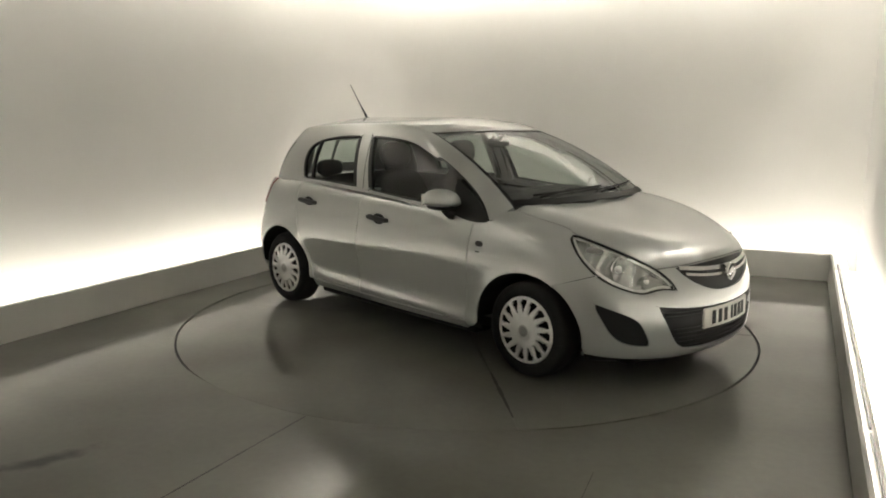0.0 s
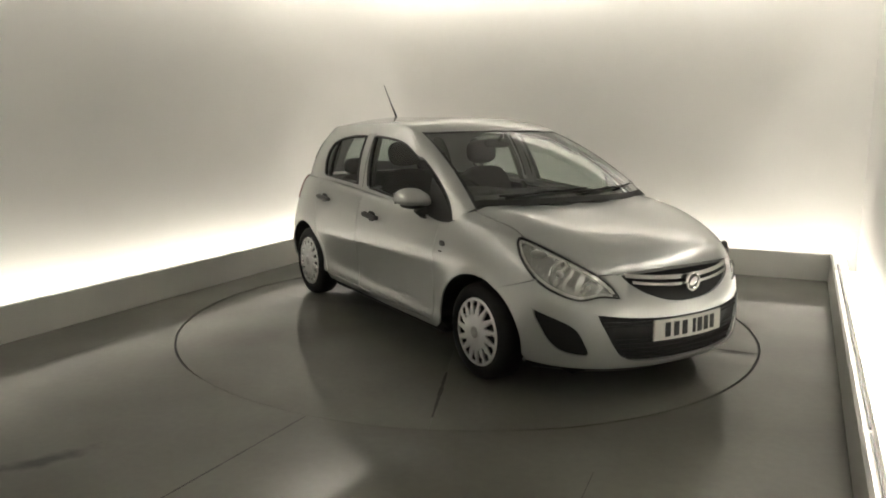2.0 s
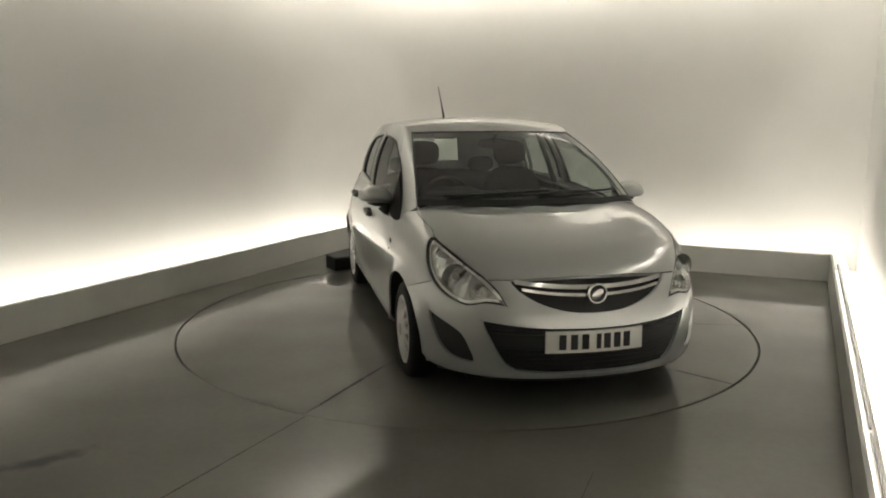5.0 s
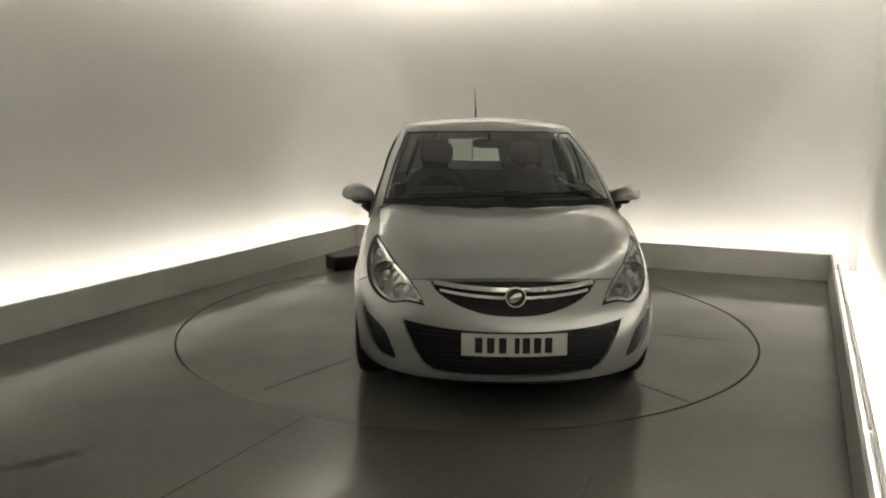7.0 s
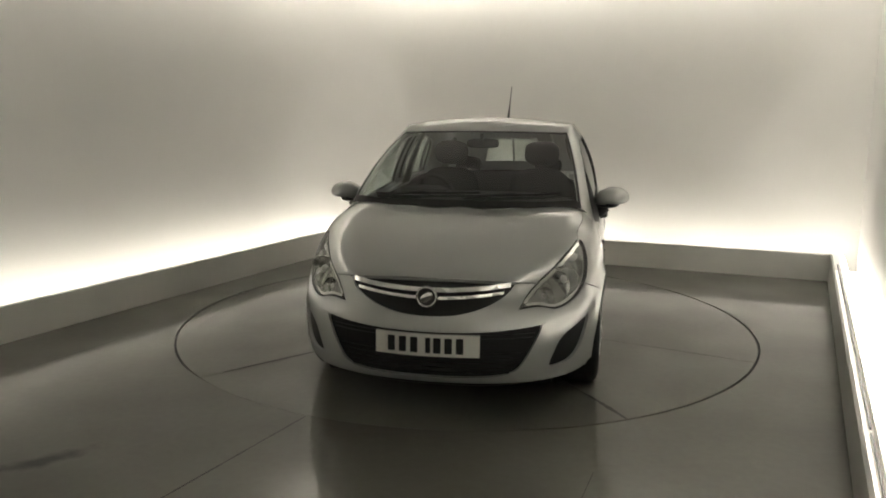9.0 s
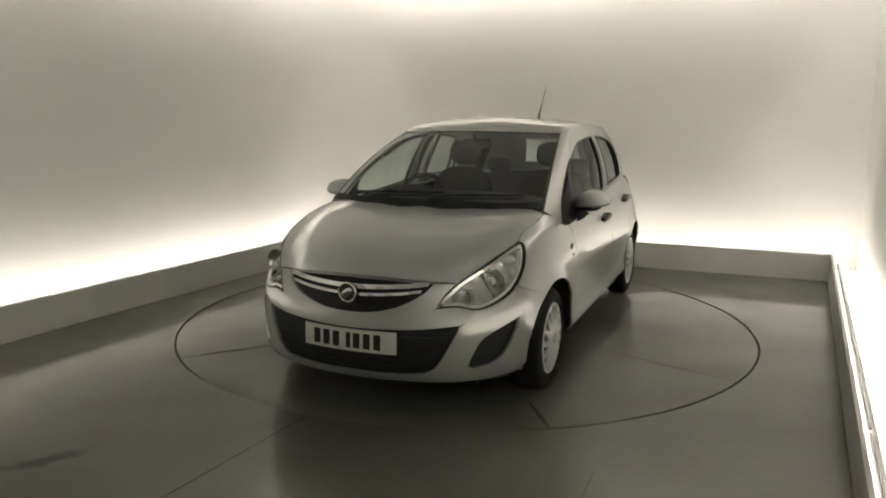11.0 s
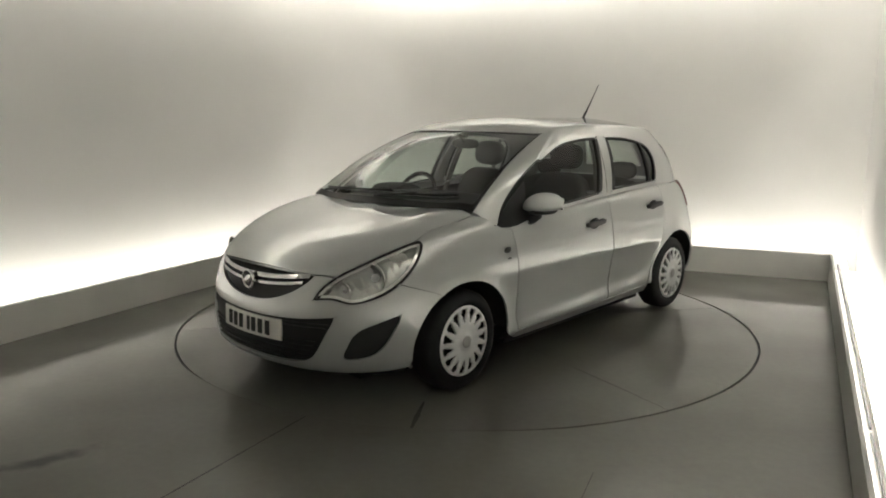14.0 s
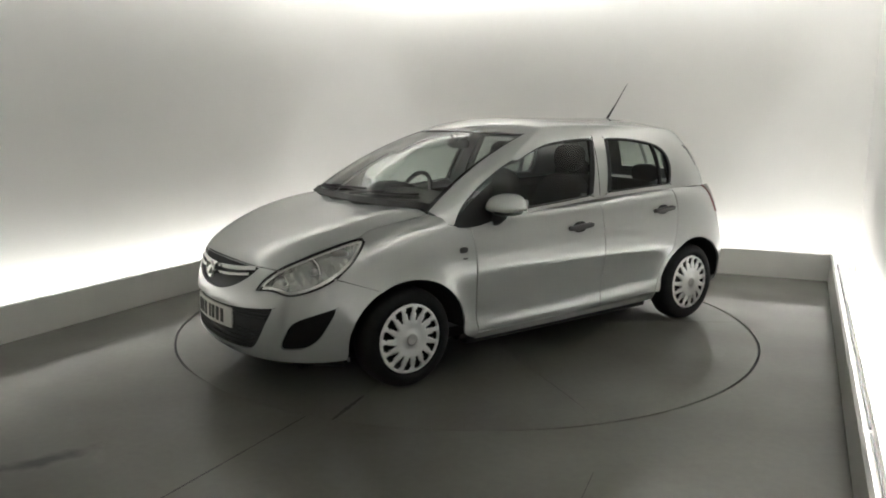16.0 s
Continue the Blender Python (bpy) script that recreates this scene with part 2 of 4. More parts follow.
def build_top_cove():
    """Tube battens above a pelmet close under the ceiling, along the three lit walls."""
    for name, a, b, n in (("pelmet_west", END_L + U * 0.3, CORNER_L, -V), ("pelmet_north", CORNER_L, CORNER_R, BACK_N), ("pelmet_east", CORNER_R, END_R + UE * 0.3, VE)):
        d = (b - a).normalized()
        length = (b - a).length
        slab(name, a, b, HIGH - 0.28, HIGH, -0.04, M_WALL, "white pelmet hiding the upper tube lights")
        count = round(length / 1.5)
        step = length / count
        for i in range(count):
            s = a + d * (step * (i + 0.5)) + n * 0.14
            rig = new("batten_light")
            rig.matrix_basis = Matrix.Translation((s.x, s.y, HIGH - 0.03)) @ Matrix.Rotation(math.atan2(d.y, d.x), 4, "Z")
            tagged(rig, "lit white tube batten fixed under the ceiling", "light fitting", "upper cove lights")
            part("base", box_bm(-step / 2 + 0.01, step / 2 - 0.01, -0.03, 0.03, -0.02, 0.03), M_PLINTH, rig)
            bm = bmesh.new()
            bmesh.ops.create_cone(bm, cap_ends=True, segments=12, radius1=0.014, radius2=0.014, depth=step - 0.06, matrix=Matrix.Translation((0, 0, -0.04)) @ Matrix.Rotation(radians(90), 4, "Y"))
            part("tube", bm, M_TUBE_TOP, rig, smooth=True)


# ---------- turntable ----------
def build_turntable():
    rig = new("turntable")
    tagged(rig, "round grey turntable of flush plates set in the floor", "turntable")
    r = RING - GAP
    bm = bmesh.new()
    n = 96
    bm.faces.new([bm.verts.new(((RING - 0.001) * math.cos(2 * math.pi * i / n), (RING - 0.001) * math.sin(2 * math.pi * i / n), -0.012)) for i in range(n)])
    part("base_disc", bm, M_GAP, rig)
    cuts = [-38.5, 33.5, 72.0, 141.5, 213.5, 321.5]
    for a0, a1 in zip(cuts, cuts[1:]):
        bm = bmesh.new()
        mid = radians((a0 + a1) / 2)
        k = 0.0013 / math.sin(radians(a1 - a0) / 2)
        tip = Vector((k * math.cos(mid), k * math.sin(mid), 0))
        m = max(8, int((a1 - a0) / 2.5))
        d = math.degrees(0.0013 / r)
        top = [bm.verts.new(tip)] + [bm.verts.new((r * math.cos(radians(a)), r * math.sin(radians(a)), 0)) for a in [a0 + d + (a1 - a0 - 2 * d) * i / m for i in range(m + 1)]]
        low = [bm.verts.new(v.co - Vector((0, 0, 0.011))) for v in top]
        bm.faces.new(top)
        for i in range(len(top)):
            j = (i + 1) % len(top)
            bm.faces.new((low[i], low[j], top[j], top[i]))
        part("plate", bm, M_FLOOR, rig)
    rng = random.Random(5)
    for ang, r0, r1, w in ((-38.5, 1.22, 1.90, 0.014), (33.5, 1.70, 2.05, 0.017), (72.0, 1.3, 1.85, 0.004)):
        bm = bmesh.new()
        a, b = [], []
        for i in range(20):
            rr = r0 + (r1 - r0) * i / 19
            k = w * rng.uniform(0.45, 1.0) * (0.3 + 0.7 * math.sin(math.pi * (i + 1) / 21))
            c, sn = math.cos(radians(ang)), math.sin(radians(ang))
            a.append(bm.verts.new((rr * c - k * sn, rr * sn + k * c, 0.003)))
            b.append(bm.verts.new((rr * c + k * sn, rr * sn - k * c, 0.003)))
        for i in range(19):
            bm.faces.new((a[i], a[i + 1], b[i + 1], b[i]))
        part("worn_joint", bm, M_JOINT, rig, "dark worn joint between plates")
    return rig


def build_floor_marks():
    """Saw-cut joints of the floor and the dark box beside the turntable."""
    floor = bpy.data.objects["floor"]
    for (x0, y0), (x1, y1), w in (((-1.22, -2.79), (-0.80, -1.905), 0.010), ((0.42, -2.83), (0.56, -2.46), 0.004), ((-2.6, -1.2), (-2.35, -0.66), 0.004)):
        d = Vector((x1 - x0, y1 - y0, 0))
        n = Vector((-d.y, d.x, 0)).normalized()
        bm = bmesh.new()
        rng = random.Random(int(x0 * 100))
        a, b = [], []
        for i in range(25):
            p = Vector((x0, y0, 0.002)) + d * (i / 24)
            k = w * rng.uniform(0.25, 0.6)
            a.append(bm.verts.new(p + n * k))
            b.append(bm.verts.new(p - n * k))
        for i in range(24):
            bm.faces.new((a[i], b[i], b[i + 1], a[i + 1]))
        part("floor_joint", bm, M_JOINT, floor)
    rig = new("control_box")
    rig.matrix_basis = Matrix.Translation((-1.262, 1.655, 0)) @ Matrix.Rotation(radians(34), 4, "Z")
    tagged(rig, "low black box on the floor beside the turntable", "box")
    part("body", box_bm(0, 0.46, 0.0, 0.22, 0.004, 0.125, 0.006, 2), M_BLACK, rig)
    part("lid", box_bm(-0.004, 0.464, -0.004, 0.224, 0.126, 0.142, 0.005, 2), M_DARKGREY, rig)


# ---------- the car's surface ----------
def bisect_right(row, v):
    lo, hi = 0, len(row)
    while lo < hi:
        mid = (lo + hi) // 2
        if v < row[mid]:
            hi = mid
        else:
            lo = mid + 1
    return lo


def spline(pts, n, closed=False):
    """Catmull-Rom through pts, n points a span."""
    P = [Vector(p) for p in pts]
    out = []
    m = len(P)
    spans = m if closed else m - 1
    for i in range(spans):
        p1, p2 = P[i % m], P[(i + 1) % m]
        p0 = P[(i - 1) % m] if closed or i > 0 else p1 * 2 - p2
        p3 = P[(i + 2) % m] if closed or i < m - 2 else p2 * 2 - p1
        for k in range(n):
            t = k / n
            out.append(0.5 * ((2 * p1) + (p2 - p0) * t + (2 * p0 - 5 * p1 + 4 * p2 - p3) * t * t + (3 * p1 - p0 - 3 * p2 + p3) * t ** 3))
    if not closed:
        out.append(P[-1].copy())
    return out


def resample(poly, n):
    """n points evenly along an open polyline."""
    L = [0.0]
    for a, b in zip(poly, poly[1:]):
        L.append(L[-1] + (b - a).length)
    out, j = [], 0
    for k in range(n):
        s = L[-1] * k / (n - 1)
        while j < len(L) - 2 and L[j + 1] < s:
            j += 1
        f = (s - L[j]) / max(L[j + 1] - L[j], 1e-9)
        out.append(poly[j].lerp(poly[j + 1], min(max(f, 0), 1)))
    return out


class Hull:
    """A half surface rows[i][j], i from the rear centre round to the front centre, j upwards; mirrored to u in 0..2."""

    def __init__(self, rows):
        mirrored = [[Vector((p.x, -p.y, p.z)) for p in r] for r in rows[-2::-1]]
        self.rows = rows + mirrored
        self.nu, self.nv = len(self.rows), len(self.rows[0])
        vs = [p for r in self.rows for p in r]
        fs = [(i * self.nv + j, (i + 1) * self.nv + j, (i + 1) * self.nv + j + 1, i * self.nv + j + 1) for i in range(self.nu - 1) for j in range(self.nv - 1)]
        self.faces = fs
        self.tree = BVHTree.FromPolygons(vs, fs)
        self.lu = sum((self.rows[i + 1][self.nv // 3] - self.rows[i][self.nv // 3]).length for i in range(self.nu - 1))
        step = [sum((r[j + 1] - r[j]).length for r in self.rows[::6]) / len(self.rows[::6]) for j in range(self.nv - 1)]
        self.lv = sum(step)
        self.vk = [sum(step[:j]) / self.lv for j in range(self.nv)]

    def at(self, u, v):
        fu = min(max(u, 0), 1) * (self.nu - 1)
        v = min(max(v, 0), 1)
        i, j = min(int(fu), self.nu - 2), min(max(bisect_right(self.vk, v) - 1, 0), self.nv - 2)
        a, b = fu - i, (v - self.vk[j]) / max(self.vk[j + 1] - self.vk[j], 1e-9)
        R = self.rows
        return (R[i][j] * (1 - a) + R[i + 1][j] * a) * (1 - b) + (R[i][j + 1] * (1 - a) + R[i + 1][j + 1] * a) * b

    def normal(self, u, v):
        e = 0.004
        du = self.at(min(u + e, 1), v) - self.at(max(u - e, 0), v)
        dv = self.at(u, min(v + 2 * e, 1)) - self.at(u, max(v - 2 * e, 0))
        n = dv.cross(du)
        if n.length < 1e-9:
            return Vector((0, 0, 1))
        return n.normalized()

    def uv(self, kind, a, b):
        """The surface's own co-ordinates under a point of the side (S, R), front (F) or top (T) drawing."""
        o, d = {"S": ((a, 2, b), (0, -1, 0)), "R": ((a, -2, b), (0, 1, 0)), "F": ((3, a, b), (-1, 0, 0)), "B": ((-3, a, b), (1, 0, 0)), "T": ((a, b, 3), (0, 0, -1))}[kind]
        hit, n, f, dist = self.tree.ray_cast(Vector(o), Vector(d))
        if hit is None:
            hit, n, f, dist = self.tree.find_nearest({"S": Vector((a, 0.85, b)), "R": Vector((a, -0.85, b)), "F": Vector((2, a, b)), "B": Vector((-1.9, a, b)), "T": Vector((a, b, 1))}[kind])
        i, j = divmod(f, self.nv - 1)
        p00, p10, p11, p01 = (self.rows[i][j], self.rows[i + 1][j], self.rows[i + 1][j + 1], self.rows[i][j + 1])
        s = t = 0.5
        for _ in range(8):
            q = (p00 * (1 - s) + p10 * s) * (1 - t) + (p01 * (1 - s) + p11 * s) * t
            ds = (p10 - p00) * (1 - t) + (p11 - p01) * t
            dt = (p01 - p00) * (1 - s) + (p11 - p10) * s
            r = hit - q
            aa, bb, cc = ds.dot(ds), ds.dot(dt), dt.dot(dt)
            det = aa * cc - bb * bb
            if abs(det) < 1e-14:
                break
            s += (r.dot(ds) * cc - r.dot(dt) * bb) / det
            t += (r.dot(dt) * aa - r.dot(ds) * bb) / det
            s, t = min(max(s, 0), 1), min(max(t, 0), 1)
        return ((i + s) / (self.nu - 1), self.vk[j] + t * (self.vk[j + 1] - self.vk[j]))


AXLE_F, AXLE_R, AXLE_Z = 1.2555, -1.2555, 0.284
TYRE_R = 0.284
ARCH_F = (AXLE_F, 0.372, 0.338)
ARCH_R = (AXLE_R, 0.372, 0.345)
NU, NV = 210, 73


def keyed_curves(keys, ps):
    """Section curves (d, z) at the places ps, smoothly between the keys [(p, [(d, z), ...]), ...]."""
    done = []
    for p, crease, pts in keys:
        pts = [(a, b, 0) for a, b in pts]
        soft, hard = spline(pts, 8), spline(pts[:6], 8)[:-1] + spline(pts[5:], 8)
        done.append((p, [a.lerp(b, crease) for a, b in zip(soft, hard)]))
    out = []
    for p in ps:
        k = 0
        while k < len(done) - 2 and done[k + 1][0] < p:
            k += 1
        f = min(max((p - done[k][0]) / (done[k + 1][0] - done[k][0]), 0), 1)
        f = f * f * (3 - 2 * f) * 0.3 + f * 0.7
        out.append([a.lerp(b, f) for a, b in zip(done[k][1], done[k + 1][1])])
    return out


def lower_hull():
    plan = [(-1.875, 0), (-1.875, 0.39), (-1.815, 0.70), (-1.65, 0.826), (-1.25, 0.863), (-0.7, 0.859), (0.0, 0.86), (0.7, 0.857), (1.25, 0.848), (1.57, 0.818), (1.80, 0.725), (1.975, 0.545), (2.065, 0.29), (2.09, 0)]
    line = resample(spline([(a, b, 0) for a, b in plan], 12), NU)
    ps = [i / (NU - 1) for i in range(NU)]

    def place(x, y):
        return min(range(NU), key=lambda i: (line[i].x - x) ** 2 + (line[i].y - y) ** 2) / (NU - 1)

    # each key: place along the plan, sharpness of the waist crease, section (inwards, height)
    keys = [
        (0.0, 0.0, [(0.08, 0.22), (0.03, 0.30), (0.01, 0.36), (0.0, 0.46), (0.02, 0.53), (0.04, 0.62), (0.09, 0.82), (0.14, 0.97), (0.22, 1.01), (0.30, 1.02)]),
        (place(-1.65, 0.826), 0.0, [(0.07, 0.22), (0.025, 0.30), (0.012, 0.36), (0.0, 0.46), (0.002, 0.52), (0.012, 0.60), (0.06, 0.79), (0.125, 0.965), (0.20, 1.02), (0.30, 1.03)]),
        (place(-1.25, 0.863), 0.6, [(0.06, 0.20), (0.025, 0.27), (0.020, 0.33), (0.010, 0.42), (0.004, 0.50), (0.0, 0.585), (0.018, 0.76), (0.056, 0.89), (0.125, 1.005), (0.30, 1.03)]),
        (place(-0.7, 0.859), 1.0, [(0.062, 0.20), (0.030, 0.255), (0.026, 0.295), (0.036, 0.37), (0.023, 0.48), (0.0, 0.592), (0.018, 0.76), (0.045, 0.88), (0.083, 0.98), (0.30, 1.02)]),
        (place(0.3, 0.857), 1.0, [(0.062, 0.19), (0.030, 0.240), (0.024, 0.272), (0.034, 0.335), (0.022, 0.47), (0.0, 0.618), (0.015, 0.75), (0.041, 0.86), (0.080, 0.945), (0.40, 1.0)]),
        (place(0.84, 0.857), 0.9, [(0.06, 0.19), (0.026, 0.236), (0.019, 0.268), (0.026, 0.335), (0.014, 0.47), (0.0, 0.622), (0.016, 0.745), (0.062, 0.86), (0.150, 0.970), (0.60, 1.008)]),
        (place(1.02, 0.853), 0.6, [(0.06, 0.185), (0.018, 0.235), (0.012, 0.28), (0.014, 0.36), (0.006, 0.47), (0.0, 0.620), (0.015, 0.745), (0.072, 0.872), (0.158, 0.980), (0.74, 1.010)]),
        (place(1.25, 0.848), 0.2, [(0.06, 0.18), (0.02, 0.25), (0.01, 0.31), (0.0, 0.43), (0.0, 0.52), (0.004, 0.62), (0.030, 0.76), (0.083, 0.888), (0.190, 0.969), (0.92, 1.010)]),
        (place(1.6, 0.805), 0.0, [(0.06, 0.17), (0.02, 0.235), (0.01, 0.30), (0.0, 0.42), (0.004, 0.51), (0.016, 0.60), (0.065, 0.755), (0.145, 0.860), (0.33, 0.940), (1.02, 1.008)]),
        (place(1.87, 0.66), 0.0, [(0.07, 0.17), (0.02, 0.23), (0.008, 0.29), (0.0, 0.40), (0.006, 0.49), (0.02, 0.57), (0.075, 0.70), (0.165, 0.808), (0.42, 0.914), (1.12, 1.008)]),
        (place(2.065, 0.29), 0.0, [(0.06, 0.185), (0.02, 0.225), (0.006, 0.27), (0.0, 0.39), (0.006, 0.48), (0.018, 0.565), (0.05, 0.68), (0.12, 0.756), (0.40, 0.868), (1.17, 1.010)]),
        (1.0, 0.0, [(0.06, 0.185), (0.02, 0.225), (0.005, 0.265), (0.0, 0.39), (0.006, 0.48), (0.018, 0.565), (0.045, 0.68), (0.11, 0.757), (0.42, 0.878), (1.19, 1.012)]),
    ]
    curves = keyed_curves(keys, ps)
    rows = []
    for m, c in zip(line, curves):
        t = Vector((min(max(m.x, -1.2), 0.9), 0, 0))
        d = (t - m)
        d = d.normalized() if d.length > 1e-6 else Vector((0, -1, 0))
        rows.append([Vector((m.x + d.x * q.x, max(m.y + d.y * q.x, 0), q.y)) for q in c])
    for _ in range(50):
        ends = [[(r[j] + k[j] * Vector((1, 0, 1))) / 2 for j in range(NV)] for r, k in ((rows[0], rows[1]), (rows[-1], rows[-2]))]
        rows = [ends[0]] + [[(rows[i - 1][j] + rows[i][j] * 2 + rows[i + 1][j]) / 4 for j in range(NV)] for i in range(1, NU - 1)] + [ends[1]]
    for r in rows:
        for _ in range(14):
            r[46:NV - 1] = [(r[j - 1] + r[j] * 2 + r[j + 1]) / 4 for j in range(46, NV - 1)]
    # the bonnet as one smooth crown
    pool = [(q, j) for r in rows for j, q in enumerate(r) if j >= 52 and q.x > 1.0]
    terms = [(a, b) for a in range(5) for b in range(4) if a + 2 * b <= 6]

    def row_of(q):
        return [(q.x - 1.5) ** a * (q.y * 1.6) ** (2 * b) for a, b in terms]

    fit = numpy.linalg.lstsq(numpy.array([row_of(q) for q, j in pool]), numpy.array([q.z for q, j in pool]), rcond=None)[0]
    for q, j in pool:
        w = min(max((j - 53) / 8, 0), 1) * min(max((q.x - 1.0) / 0.05, 0), 1)
        q.z += (float(numpy.dot(row_of(q), fit)) - q.z) * w
    # rolled lips round the wheel arches
    for r in rows:
        for q in r:
            for cx, rx, rz in (ARCH_F, ARCH_R):
                k = math.hypot((q.x - cx) / rx, (q.z - AXLE_Z) / rz)
                if q.y > 0.6 and q.z > 0.24:
                    q.y += 0.013 * math.exp(-((k - 1.0) / 0.085) ** 2)
    for r in (rows[0], rows[-1]):
        for q in r:
            q.y = 0
    return Hull(rows)


def upper_hull():
    """The greenhouse: from the belt line to the roof's edge, and over to the roof's spine."""
    belt = [(-1.77, 0, 0.99), (-1.76, 0.37, 0.99), (-1.65, 0.61, 0.99), (-1.39, 0.722, 0.99), (-1.0, 0.755, 0.99), (-0.3, 0.79, 0.97), (0.4, 0.802, 0.92), (0.85, 0.803, 0.86), (1.065, 0.690, 0.976), (1.14, 0.50, 0.977), (1.185, 0.25, 0.98), (1.20, 0, 0.98)]
    roof = [(-1.53, 0, 1.395), (-1.525, 0.30, 1.395), (-1.44, 0.465, 1.388), (-1.24, 0.557, 1.405), (-0.9, 0.587, 1.428), (-0.35, 0.602, 1.446), (-0.05, 0.602, 1.438), (0.10, 0.594, 1.42), (0.19, 0.55, 1.40), (0.235, 0.40, 1.405), (0.265, 0.2, 1.408), (0.275, 0, 1.41)]
    n = 13
    b, r = spline(belt, n), spline(roof, n)
    rows = []
    for p, q in zip(b, r):
        out = Vector((p.x - q.x, p.y - q.y, 0))
        out = out.normalized() if out.length else Vector((1, 0, 0))
        t = Vector((min(max(q.x, -1.2), -0.1), 0, 1.492 if q.x > -1.0 else 1.468))
        col = []
        for k in range(40):
            s = k / 39
            col.append(p.lerp(q, s) + (out * 0.05 + Vector((0, 0, 0.052 if p.x > 0.8 else 0.014))) * 4 * s * (1 - s) * 0.7)
        for k in range(1, 31):
            s = k / 30
            w = q.lerp(t, s)
            w.z = q.z + (t.z - q.z) * math.sin(s * math.pi / 2) ** 0.8
            col.append(w)
        rows.append(col)
    for rr in (rows[0], rows[-1]):
        for q in rr:
            q.y = 0
    return Hull(rows)


LOW = lower_hull()
TOP = upper_hull()


def metric(h, uv):
    return Vector((uv[0] * h.lu, uv[1] * h.lv))


def outline(h, pts, smooth=True, mirror=False):
    """A closed line on the hull, in its own metric co-ordinates, through points of the drawings; P is (half-turn 0..11, height 0..1)."""
    out = []
    for kind, p, q in pts:
        if mirror:
            kind, p, q = {"S": ("R", p, q), "F": ("F", -p, q), "B": ("B", -p, q), "T": ("T", p, -q), "P": ("P", 22 - p, q)}[kind]
        if kind == "P":
            j = min(int(q * (h.nv - 1)), h.nv - 2)
            out.append(metric(h, (p / 22, h.vk[j] + (q * (h.nv - 1) - j) * (h.vk[j + 1] - h.vk[j]))))
        else:
            out.append(metric(h, h.uv(kind, p, q)))
    if smooth:
        return [Vector((p.x, p.y)) for p in spline([(p.x, p.y, 0) for p in out], 6, True)]
    res = []
    for i, p in enumerate(out):
        q = out[(i + 1) % len(out)]
        n = max(1, int((q - p).length / 0.03))
        res += [p.lerp(q, k / n) for k in range(n)]
    return res


def area(poly):
    return sum(a.x * b.y - b.x * a.y for a, b in zip(poly, poly[1:] + poly[:1])) / 2


def inset(poly, d):
    """The outline drawn in by d (out for a negative d)."""
    poly = [p for i, p in enumerate(poly) if (p - poly[i - 1]).length > 1e-5]
    if area(poly) < 0:
        poly = poly[::-1]
    out = []
    n = len(poly)
    for i in range(n):
        a, p, b = poly[i - 1], poly[i], poly[(i + 1) % n]
        n1 = Vector((-(p - a).y, (p - a).x)).normalized()
        n2 = Vector((-(b - p).y, (b - p).x)).normalized()
        m = n1 + n2
        m = m.normalized() if m.length > 1e-4 else n1
        out.append(p + m * (d / max(m.dot(n1), 0.5)))
    return out


def inside(p, poly):
    c = False
    for a, b in zip(poly, poly[1:] + poly[:1]):
        if (a.y > p.y) != (b.y > p.y) and p.x < (b.x - a.x) * (p.y - a.y) / (b.y - a.y) + a.x:
            c = not c
    return c


